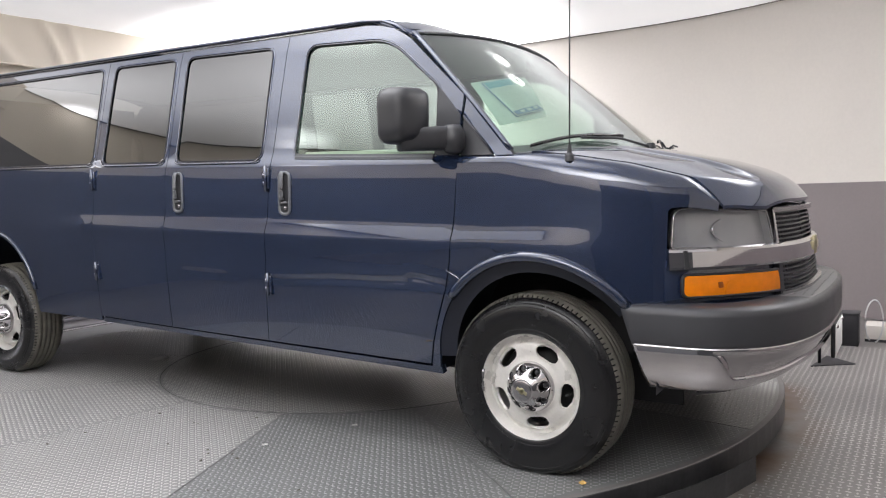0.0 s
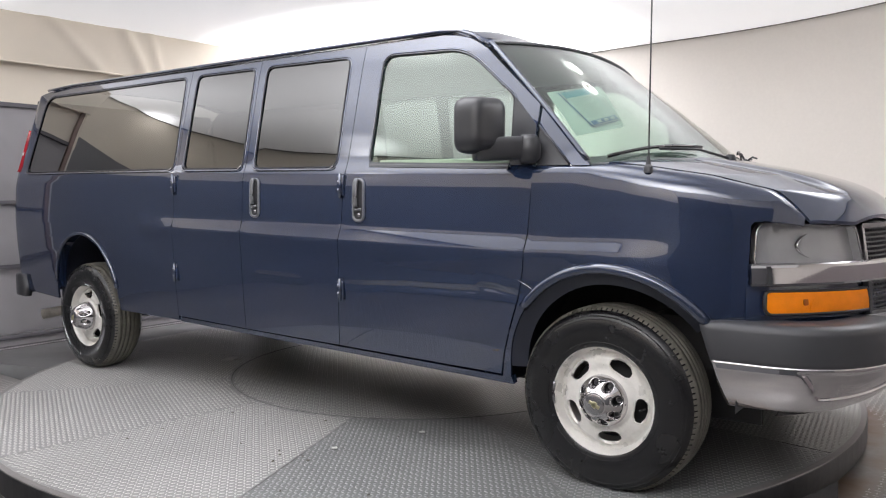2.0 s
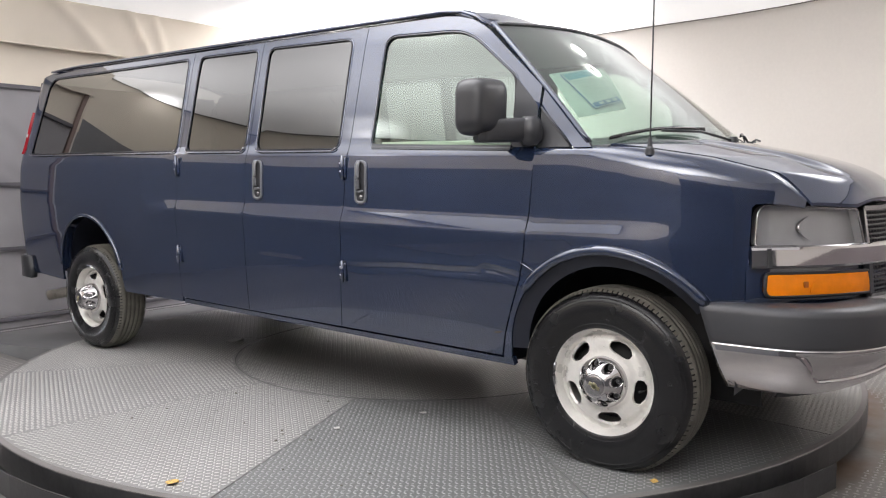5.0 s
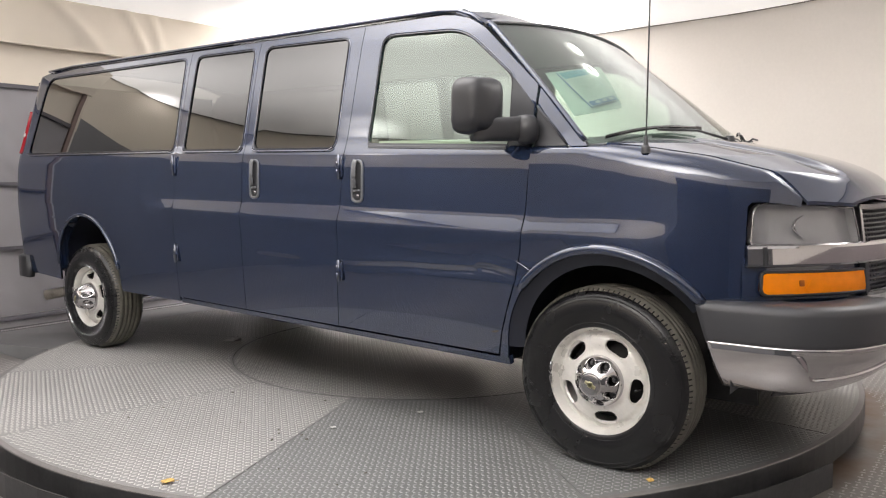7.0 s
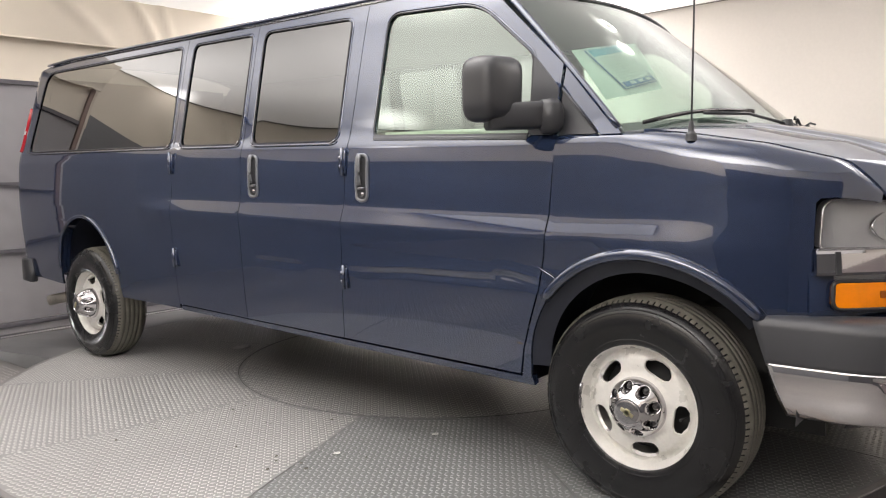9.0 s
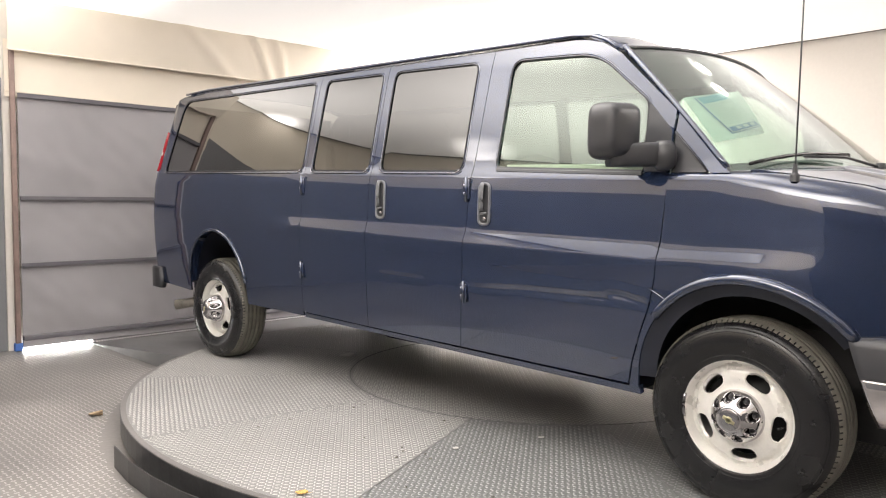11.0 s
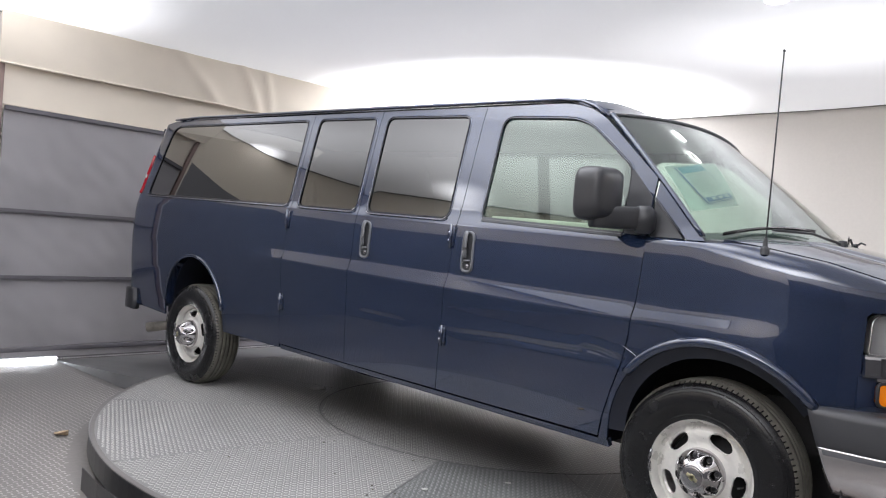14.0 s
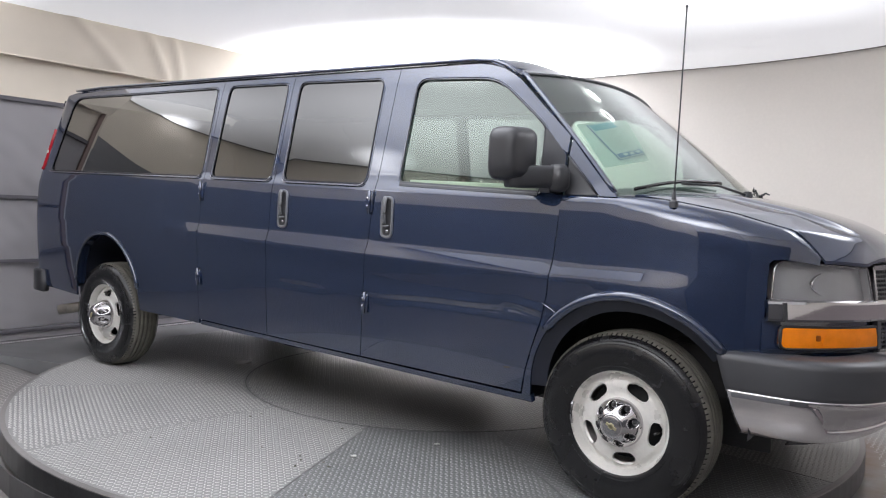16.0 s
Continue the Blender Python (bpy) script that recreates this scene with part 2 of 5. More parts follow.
    m = material("daylight", (0.8, 0.8, 0.8), 0.9, vary=0.02)
    b = m.node_tree.nodes["Principled BSDF"]
    b.inputs["Emission Color"].default_value = (0.95, 0.98, 1.0, 1)
    b.inputs["Emission Strength"].default_value = 7.0
    return m


def lamp_material():
    """The glowing tube of a ring lamp."""
    m = material("lamp_tube", (0.9, 0.9, 0.88), 0.4, vary=0.02)
    b = m.node_tree.nodes["Principled BSDF"]
    b.inputs["Emission Color"].default_value = (1.0, 0.98, 0.94, 1)
    b.inputs["Emission Strength"].default_value = 3.2
    return m


RINGTUBE = lamp_material()
DAYLIGHT = daylight_material()


CEILING = ceiling_material()


# ------------------------------------------------------------------ mesh helpers
def mesh_from(name, verts, faces, smooth=False, normals=None):
    me = bpy.data.meshes.new(name)
    me.from_pydata([tuple(v) for v in verts], [], faces)
    me.update()
    if smooth:
        me.polygons.foreach_set("use_smooth", [True] * len(me.polygons))
    if normals is not None:
        me.normals_split_custom_set_from_vertices([tuple(n) for n in normals])
    return me


def part(name, data, mat, parent=None, label=""):
    """Link a bmesh or mesh as one object, under its thing."""
    if isinstance(data, bmesh.types.BMesh):
        bm, data = data, bpy.data.meshes.new(name)
        bm.to_mesh(data)
        bm.free()
    ob = new(name, data)
    if mat:
        data.materials.append(mat)
    if parent:
        ob.parent = parent
        ob.matrix_parent_inverse = parent.matrix_world.inverted()
    return tagged(ob, label) if label else ob


def thing(name, data, mat, label, category, kind="", group=""):
    return tagged(part(name, data, mat), label, category, group, kind)


def empty(name, label, category, at=(0, 0, 0), kind="", group=""):
    ob = new(name)
    ob.location = at
    bpy.context.view_layer.update()
    return tagged(ob, label, category, group, kind)


def box(x0, x1, y0, y1, z0, z1, bevel=0.0, seg=2, m=None):
    bm = bmesh.new()
    bmesh.ops.create_cube(bm, size=1, matrix=Matrix.Translation(((x0 + x1) / 2, (y0 + y1) / 2, (z0 + z1) / 2)) @ Matrix.Diagonal((x1 - x0, y1 - y0, z1 - z0, 1)))
    if bevel:
        bmesh.ops.bevel(bm, geom=bm.edges[:], offset=bevel, segments=seg, affect="EDGES", profile=0.5)
        for f in bm.faces:
            f.smooth = True
    if m:
        bmesh.ops.transform(bm, matrix=m, verts=bm.verts[:])
    return bm


def sweep(points, profile, closed=False, up=(0, 0, 1), cap=True, smooth=True):
    """Sweep a closed 2D profile (side, up) along points."""
    pts = [Vector(p) for p in points]
    n = len(pts)
    verts, faces = [], []
    for i, p in enumerate(pts):
        a = pts[(i - 1) % n] if (closed or i) else p
        b = pts[(i + 1) % n] if (closed or i < n - 1) else p
        d = (b - a).normalized()
        s = d.cross(Vector(up))
        s = s.normalized() if s.length > 1e-6 else Vector((1, 0, 0))
        u = s.cross(d).normalized()
        verts += [p + s * q[0] + u * q[1] for q in profile]
    k = len(profile)
    for i in range(n if closed else n - 1):
        j = (i + 1) % n
        for a in range(k):
            b = (a + 1) % k
            faces.append((i * k + a, i * k + b, j * k + b, j * k + a))
    if cap and not closed:
        faces.append(tuple(range(k - 1, -1, -1)))
        faces.append(tuple(range((n - 1) * k, n * k)))
    return mesh_from("sweep", verts, faces, smooth)


def circle(r, n=10, rx=None):
    return [(r * math.cos(2 * math.pi * i / n), (rx or r) * math.sin(2 * math.pi * i / n)) for i in range(n)]


def tube(points, r, closed=False, n=8):
    return sweep(points, circle(r, n), closed)


def grid(fn, us, vs, smooth=True, normals=True, flip=False):
    """A sheet over fn(u, v)."""
    verts = [Vector(fn(u, v)) for u in us for v in vs]
    nv = len(vs)
    faces = []
    for i in range(len(us) - 1):
        for j in range(nv - 1):
            q = (i * nv + j, i * nv + j + 1, (i + 1) * nv + j + 1, (i + 1) * nv + j)
            faces.append(q[::-1] if flip else q)
    return mesh_from("sheet", verts, faces, smooth)


def slab(me, depth, towards):
    """Give a sheet thickness: a second skin moved by towards * depth, and its edges."""
    verts = [v.co.copy() for v in me.vertices]
    faces = [tuple(p.vertices) for p in me.polygons]
    n = len(verts)
    t = Vector(towards).normalized() * depth
    count = {}
    for f in faces:
        for a, b in zip(f, f[1:] + f[:1]):
            count.setdefault(frozenset((a, b)), []).append((a, b))
    rim = [e[0] for e in count.values() if len(e) == 1]
    out = list(faces) + [tuple(i + n for i in reversed(f)) for f in faces]
    v2 = verts + [v + t for v in verts]
    for a, b in rim:
        k = len(v2)
        v2 += [v2[a], v2[b], v2[b + n], v2[a + n]]
        out.append((k + 1, k, k + 3, k + 2))
    return mesh_from("slab", v2, out, True)


def inside(p, poly):
    x, y = p
    c = False
    for (x1, y1), (x2, y2) in zip(poly, poly[1:] + poly[:1]):
        if (y1 > y) != (y2 > y) and x < (x2 - x1) * (y - y1) / (y2 - y1) + x1:
            c = not c
    return c


def resample(poly, step, closed=True):
    out = []
    pairs = list(zip(poly, poly[1:] + poly[:1])) if closed else list(zip(poly, poly[1:]))
    for (x1, y1), (x2, y2) in pairs:
        k = max(1, int(math.hypot(x2 - x1, y2 - y1) / step + 0.5))
        out += [(x1 + (x2 - x1) * i / k, y1 + (y2 - y1) * i / k) for i in range(k)]
    if not closed:
        out.append(poly[-1])
    return out


def rounded(poly, r, n=5):
    """Round the corners of a polygon; r is one radius or one for each corner."""
    out = []
    k = len(poly)
    for i in range(k):
        p, a, b = Vector(poly[i]), Vector(poly[i - 1]), Vector(poly[(i + 1) % k])
        ri = r[i] if isinstance(r, (list, tuple)) else r
        if not ri:
            out.append(tuple(p))
            continue
        da, db = (a - p), (b - p)
        ri = min(ri, da.length * 0.48, db.length * 0.48)
        s, e = p + da.normalized() * ri, p + db.normalized() * ri
        for j in range(n + 1):
            t = j / n
            out.append(tuple(s * (1 - t) ** 2 + p * 2 * t * (1 - t) + e * t * t))
    return out


def shrink(poly, d):
    """Offset a polygon inwards by d."""
    area = sum(x1 * y2 - x2 * y1 for (x1, y1), (x2, y2) in zip(poly, poly[1:] + poly[:1]))
    s = 1 if area > 0 else -1
    out = []
    k = len(poly)
    for i in range(k):
        a, p, b = Vector(poly[i - 1]), Vector(poly[i]), Vector(poly[(i + 1) % k])
        n1 = Vector((-(p - a).y, (p - a).x)).normalized() * s if (p - a).length > 1e-9 else Vector((0, 0))
        n2 = Vector((-(b - p).y, (b - p).x)).normalized() * s if (b - p).length > 1e-9 else Vector((0, 0))
        n = (n1 + n2)
        n = n.normalized() / max(0.5, n.normalized().dot(n1)) if n.length > 1e-6 else n1
        out.append((p.x + n.x * d, p.y + n.y * d))
    return out


def panel(fn, outline, holes=(), step=0.05, rows=None, depth=0.014, out=-1, edge=0.03):
    """A curved panel over a plan (u, v) with openings, mapped by fn; edges turn inwards by depth. out: sign of the outward y."""
    outline = resample(outline, edge)
    holes = [resample(h, edge) for h in holes]
    loops = [outline] + holes
    pts, segs = [], []
    for lp in loops:
        k = len(pts)
        pts += lp
        segs += [(k + i, k + (i + 1) % len(lp)) for i in range(len(lp))]
    us = [p[0] for p in outline]
    vs = [p[1] for p in outline]
    bnd = np.array(pts)
    vrow = rows if rows is not None else np.arange(min(vs) + step / 2, max(vs), step)
    for u in np.arange(min(us) + step / 2, max(us), step):
        for v in vrow:
            if np.min((bnd[:, 0] - u) ** 2 + (bnd[:, 1] - v) ** 2) < (0.45 * edge) ** 2:
                continue
            if inside((u, v), outline) and not any(inside((u, v), h) for h in holes):
                pts.append((float(u), float(v)))
    res = geometry.delaunay_2d_cdt([Vector(p) for p in pts], segs, [], 0, 1e-6)
    co, tris = res[0], res[2]
    verts = [Vector(fn(c.x, c.y)) for c in co]
    e = 1e-3
    norms = []
    for c, p in zip(co, verts):
        du = Vector(fn(c.x + e, c.y)) - Vector(fn(c.x - e, c.y))
        dv = Vector(fn(c.x, c.y + e)) - Vector(fn(c.x, c.y - e))
        n = du.cross(dv)
        n = n.normalized() if n.length > 1e-12 else Vector((0, out, 0))
        norms.append(n)
    s = 1 if sum(n.y for n in norms) * out >= 0 else -1
    norms = [n * s for n in norms]
    faces = []
    for t in tris:
        c = ((co[t[0]].x + co[t[1]].x + co[t[2]].x) / 3, (co[t[0]].y + co[t[1]].y + co[t[2]].y) / 3)
        if not inside(c, outline) or any(inside(c, h) for h in holes):
            continue
        a, b, d = (verts[i] for i in t)
        g = (b - a).cross(d - a)
        faces.append(tuple(t) if g.dot(norms[t[0]]) > 0 else tuple(reversed(t)))
    count = {}
    for f in faces:
        for a, b in zip(f, f[1:] + f[:1]):
            count.setdefault(frozenset((a, b)), []).append((a, b))
    if depth:
        for e2 in list(count.values()):
            if len(e2) == 1:
                a, b = e2[0]
                k = len(verts)
                va, vb, na, nb2 = verts[a], verts[b], norms[a], norms[b]
                verts += [va, vb, vb - nb2 * depth, va - na * depth]
                fn2 = (vb - va).cross(-na)
                fn2 = fn2.normalized() if fn2.length > 1e-9 else na
                norms += [-fn2] * 4
                faces.append((k + 1, k, k + 3, k + 2))
    return mesh_from("panel", verts, faces, True, norms)


def flip_y(me):
    m2 = me.copy()
    m2.transform(Matrix.Diagonal((1, -1, 1, 1)))
    m2.flip_normals()
    return m2


def lathe(profile, n=48, axis="y"):
    """Spin (radius, along) points round the y axis."""
    verts, faces = [], []
    k = len(profile)
    for i in range(n):
        a = 2 * math.pi * i / n
        for r, h in profile:
            verts.append((r * math.cos(a), h, r * math.sin(a)))
    for i in range(n):
        j = (i + 1) % n
        for a in range(k - 1):
            faces.append((i * k + a, i * k + a + 1, j * k + a + 1, j * k + a))
    return mesh_from("lathe", verts, faces, True)


def joined(meshes):
    bm = bmesh.new()
    for m in meshes:
        bm.from_mesh(m)
    return bm


# ------------------------------------------------------------------ the booth
WALLS = [(-6.1, -1.80), (-6.1, 5.2), (-0.45, 5.2), (1.75, 4.02), (3.15, 1.95), (3.4, -1.9), (2.7, -3.9), (0.9, -4.8)]
NEAR_LINE = [(0.9, -4.8), (-2.6, -4.20), (-4.6, -3.80), (-5.5, -3.62), (-6.55, -2.75), (-6.12, -1.80)]


def ceil_z(x, y):
    return 2.932 + 0.019 * y


def wall_piece(name, a, b, z0, z1, thick, mat, label, kind="structure"):
    """An upright wall from a to b; its outer face lies thick behind the inner one. z1 None: up to the ceiling."""
    d = (Vector(b) - Vector(a)).normalized()
    nrm = Vector((-d.y, d.x)) * thick
    k = max(2, int((Vector(b) - Vector(a)).length / 0.5))
    verts, faces = [], []
    for i in range(k + 1):
        p = Vector(a).lerp(Vector(b), i / k)
        top = ceil_z(p.x, p.y) + 0.004 if z1 is None else z1
        q = p + nrm
        verts += [(p.x, p.y, z0), (p.x, p.y, top), (q.x, q.y, top), (q.x, q.y, z0)]
    for i in range(k):
        o, w = i * 4, i * 4 + 4
        faces += [(o, w, w + 1, o + 1), (o + 1, w + 1, w + 2, o + 2), (o + 2, w + 2, w + 3, o + 3), (o + 3, w + 3, w, o)]
    faces += [(0, 1, 2, 3), (k * 4 + 3, k * 4 + 2, k * 4 + 1, k * 4)]
    return thing(name, mesh_from(name, verts, faces), mat, label, "wall", kind)


def wall_run(name, pts, z0, z1, thick, mat, label):
    """A wall that follows a rounded line; the outer face lies thick behind the inner one."""
    verts, faces = [], []
    n = len(pts)
    for i, p in enumerate(pts):
        d = (Vector(pts[min(n - 1, i + 1)]) - Vector(pts[max(0, i - 1)])).normalized()
        q = Vector(p) + Vector((-d.y, d.x)) * thick
        top = ceil_z(*p) + 0.004 if z1 is None else z1(*p) if callable(z1) else z1
        verts += [(p[0], p[1], z0), (p[0], p[1], top), (q.x, q.y, top), (q.x, q.y, z0)]
    for i in range(n - 1):
        o, w = i * 4, i * 4 + 4
        faces += [(o, w, w + 1, o + 1), (o + 1, w + 1, w + 2, o + 2), (o + 2, w + 2, w + 3, o + 3), (o + 3, w + 3, w, o)]
    faces += [(0, 1, 2, 3), (n * 4 - 1, n * 4 - 2, n * 4 - 3, n * 4 - 4)]
    me = mesh_from(name, verts, faces)
    for k, p in enumerate(me.polygons):
        p.use_smooth = k % 4 == 0 and k < 4 * (n - 1)
    me.set_sharp_from_angle(angle=0.6)
    return thing(name, me, mat, label, "wall", "structure")


NEAR_RUN = resample(rounded(NEAR_LINE, [0, 0.9, 0.4, 0.6, 0.5, 0], 8), 0.3, closed=False)
FRONT_RUN = resample(rounded(WALLS[1:6], [0, 1.3, 1.3, 1.3, 0], 8), 0.3, closed=False)


def near_dado(x, y):
    """Top of the grey band: as high as the curtain beside it, lower past the corner."""
    return float(np.interp(x, [-6.0, -5.6, -5.2, -4.8, -2.0, 1.0], [2.22, 2.10, 1.84, 1.72, 1.64, 1.50]))


def inset_line(run, d=0.012):
    """A wall's line moved towards the room."""
    out = []
    for k, p in enumerate(run):
        v = (Vector(run[min(len(run) - 1, k + 1)]) - Vector(run[max(0, k - 1)])).normalized()
        out.append(tuple(Vector(p) + Vector((v.y, -v.x)) * d))
    return out


def build_booth():
    wall_piece("wall_rear", WALLS[0], WALLS[1], FLOOR, None, 0.15, WALLWHITE, "plain warm white rear wall behind the roll-up curtain")
    wall_run("wall_front", FRONT_RUN, FLOOR, None, 0.15, WALLWHITE, "smooth curved warm white booth wall above a mauve grey dado")
    wall_run("wall_front_dado", inset_line(FRONT_RUN), FLOOR, 1.14, 0.010, WALLGREY, "mauve grey painted lower band of the booth wall")
    wall_run("wall_near", NEAR_RUN, FLOOR, None, 0.15, CREAM, "cream fabric booth wall above a grey lower band")
    wall_run("wall_near_dado", inset_line(NEAR_RUN), FLOOR, near_dado, 0.010, NEARGREY, "grey lower band of the booth wall")
    names = {5: "wall_front_turned", 6: "wall_near_corner"}
    for i, nm in names.items():
        a, b = WALLS[i], WALLS[i + 1]
        wall_piece(nm, a, b, FLOOR, None, 0.15, WALLWHITE, "smooth warm white booth wall above an added dark band")
        d = (Vector(b) - Vector(a)).normalized()
        n = Vector((d.y, -d.x)) * 0.012
        # tall dark band, never in view: added for what the wing mirrors
        wall_piece(nm + "_dado", tuple(Vector(a) + n), tuple(Vector(b) + n), FLOOR, 2.0, 0.010, UNSEENBAND, "unseen dark band added to darken the van's reflections")
    # seam cord where the wall fabric meets the ceiling
    pts = WALLS[:1] + FRONT_RUN + WALLS[6:7] + NEAR_RUN
    cen = Vector((-1.5, 0.5))
    cord = []
    for x, y in pts:
        v = Vector((x, y))
        v = v + (cen - v).normalized() * 0.02
        cord.append((v.x, v.y, ceil_z(v.x, v.y) - 0.004))
    fine = []
    for a, b in zip(cord, cord[1:]):
        fine += [Vector(a).lerp(Vector(b), i / 8) for i in range(8)]
    thing("trim_seam", tube(fine, 0.008, n=6), CORD, "thin dark seam where wall fabric meets the ceiling", "trim", "structure")
    # ceiling
    xs, ys = np.linspace(-6.8, 3.6, 40), np.linspace(-6.1, 5.4, 40)
    sheet = grid(lambda x, y: (x, y, ceil_z(x, y)), list(xs), list(ys), flip=True)
    thing("ceiling", slab(sheet, 0.05, (0, 0, 1)), CEILING, "white stretched fabric ceiling lit from behind", "ceiling", "structure")
    # floor
    fl = box(-6.8, 3.7, -6.2, 5.6, FLOOR - 0.2, FLOOR)
    thing("floor", fl, FLOORMAT, "grey embossed tread plate floor with scuffs", "floor", "structure")
    # roll-up curtain on the rear wall
    cur = empty("roller_curtain", "grey fabric roll-up curtain door with horizontal battens, closed", "curtain", (-6.0, 0.5, FLOOR))
    y0, y1 = -1.70, 3.4
    levels = [(-0.02, 0.605), (0.605, 1.19), (1.19, 2.075)]

    def cloth(i):
        za, zb = levels[i]

        def fn(y, z):
            t = (z - za) / (zb - za)
            sag = 0.018 * math.sin(math.pi * t) * (0.6 + 0.4 * math.sin(1.3 * y + i))
            fold = 0.008 * math.sin(9 * y + 4 * z + i) * t * (1 - t) + 0.012 * noise.noise(Vector((y * 1.8, z * 3.5, i))) + 0.006 * noise.noise(Vector((y * 7 + z * 3, z * 6, i + 9)))
            return (-6.04 + sag + fold, y, z + 0.012 * (y + 1.7) / 3)
        return fn
    for i in range(3):
        za, zb = levels[i]
        sh = grid(cloth(i), list(np.linspace(y0, y1, 160)), list(np.linspace(za, zb - 0.004, 30)), flip=False)
        part("cloth", slab(sh, 0.004, (-1, 0, 0)), CURTAIN, cur)
    for z, r in ((0.605, 0.016), (1.19, 0.016), (2.075, 0.018)):
        part("batten", sweep([(-6.02, y0, z), (-6.02, y1, z + 0.018)], [(-0.014, -r), (0.014, -r), (0.014, r), (-0.014, r)], smooth=False), BATTEN, cur)
    part("bottom_rail", box(-6.06, -6.0, y0, y1, -0.06, -0.02, 0.006), BATTEN, cur)
    part("bottom_flap", box(-6.05, -6.02, y0, y1, FLOOR + 0.03, -0.06), CURTAIN, cur)
    part("daylight_gap", box(-6.055, -6.035, y0, -1.12, FLOOR, FLOOR + 0.028), DAYLIGHT, cur, "bright daylight leaking under the curtain")
    sun_gap = bpy.data.lights.new("daylight_gap_lamp", "AREA")
    sun_gap.shape, sun_gap.size, sun_gap.size_y, sun_gap.energy, sun_gap.spread = "RECTANGLE", 0.56, 0.022, 0.55, math.radians(60)
    lamp = new("daylight_gap_lamp", sun_gap)
    lamp.matrix_world = Matrix.Translation((-6.028, -1.42, FLOOR + 0.020)) @ Matrix.Rotation(math.radians(-90), 4, "Z") @ Matrix.Rotation(math.radians(72), 4, "X")
    part("bottom_seal", box(-6.05, -6.015, -1.12, y1, FLOOR, FLOOR + 0.028), BATTEN, cur)
    # post beside the curtain, with tape at its foot
    po = empty("door_post", "brown wooden door post with blue tape at its foot", "post", (-6.03, -1.76, FLOOR))
    part("upright", box(-6.07, -6.030, -1.755, -1.715, FLOOR, 2.46, 0.006), POST, po)
    part("tape", box(-6.075, -6.020, -1.767, -1.707, FLOOR + 0.002, FLOOR + 0.07, 0.004), TAPE, po, "blue tape wrapped round the foot")
    # cream cloth above the curtain and the valance over it
    sh = grid(lambda y, z: (-6.07 + 0.01 * math.sin(1.1 * y + 2 * z), y, z), list(np.linspace(-1.79, 4.0, 60)), list(np.linspace(2.06, 2.55, 8)))
    cp = thing("cream_panel", slab(sh, 0.006, (-1, 0, 0)), CREAM, "cream fabric strip above the grey curtain", "curtain")
    part("hem", tube([(-6.058, y, 2.105) for y in (-1.78, 4.0)], 0.004), CREAM, cp)

    def drape(y, t):
        z = 2.455 + 0.03 * (y + 1.75) / 2.5 + t * (2.95 - 2.455)
        puff = 0.05 * math.sin(math.pi * (0.15 + 0.8 * t)) + 0.03 * noise.noise(Vector((y * 1.7, t * 1.5, 3.3))) * (1 - t * 0.5)
        crease = 0.032 * math.exp(-((y - 0.55 - 0.25 * (1 - t)) / 0.06) ** 2) + 0.024 * math.exp(-((y + 0.2 - 0.5 * (1 - t)) / 0.09) ** 2)
        crease += 0.024 * math.exp(-((y - 0.85 - 0.12 * (1 - t)) / 0.05) ** 2)
        return (-6.0 + puff * 0.6 + crease, y, min(z, ceil_z(-6, y) - 0.002))
    sh = grid(drape, list(np.linspace(-1.78, 4.0, 160)), list(np.linspace(0, 1, 26)))
    val = thing("valance", slab(sh, 0.008, (-1, 0, 0)), CREAM, "loose cream fabric valance with soft creases above the curtain", "curtain")
    part("hem", sweep([Vector(drape(y, 0.0)) + Vector((0.002, 0, -0.004)) for y in np.linspace(-1.78, 4.0, 80)], circle(0.009, 6)), CREAM, val)


build_booth()


def ring_lamp(x, y):
    """A small round fluorescent ring under the fabric ceiling."""
    z = ceil_z(x, y) - 0.045
    lamp = empty("ring_lamp", "small glowing white ring lamp on the fabric ceiling", "lamp", (x, y, z), group="ring lamps on the ceiling")
    part("base_plate", box(x - 0.03, x + 0.03, y - 0.03, y + 0.03, z + 0.012, z + 0.045, 0.006), WALLWHITE, lamp)
    part("ring_tube", tube([(x + 0.062 * math.cos(a), y + 0.062 * math.sin(a), z) for a in np.linspace(0, 2 * math.pi, 28, endpoint=False)], 0.013, True, 8), RINGTUBE, lamp)
    part("bracket", box(x - 0.062, x + 0.062, y - 0.005, y + 0.005, z + 0.006, z + 0.013), WALLWHITE, lamp)


ring_lamp(-0.56, 1.005)
ring_lamp(-0.268, 0.865)


def tread(name, spots, angles, z, mat, parent, length=0.0235, width=0.0075, high=0.0023):
    """Raised lens-shaped bars at the spots, joined."""
    n = len(spots)
    base = np.array([(-length / 2, 0, 0), (-length * 0.2, -width / 2, 0), (length * 0.2, -width / 2, 0), (length / 2, 0, 0), (length * 0.2, width / 2, 0), (-length * 0.2, width / 2, 0),
                     (-length * 0.3, 0, high), (length * 0.3, 0, high)])
    c, s = np.cos(angles)[:, None], np.sin(angles)[:, None]
    x = spots[:, 0:1] + base[None, :, 0] * c - base[None, :, 1] * s
    y = spots[:, 1:2] + base[None, :, 0] * s + base[None, :, 1] * c
    zz = np.broadcast_to(z + base[None, :, 2], x.shape)
    verts = np.stack([x, y, zz], -1).reshape(-1, 3)
    tri = [(0, 1, 6), (1, 2, 7, 6), (2, 3, 7), (3, 4, 7), (4, 5, 6, 7), (5, 0, 6)]
    faces = [tuple(8 * i + k for k in f) for i in range(n) for f in tri]
    ob = part(name, mesh_from(name, verts, faces, True), mat, parent)
    return tagged(ob, kind="stuff")


def build_turntable():
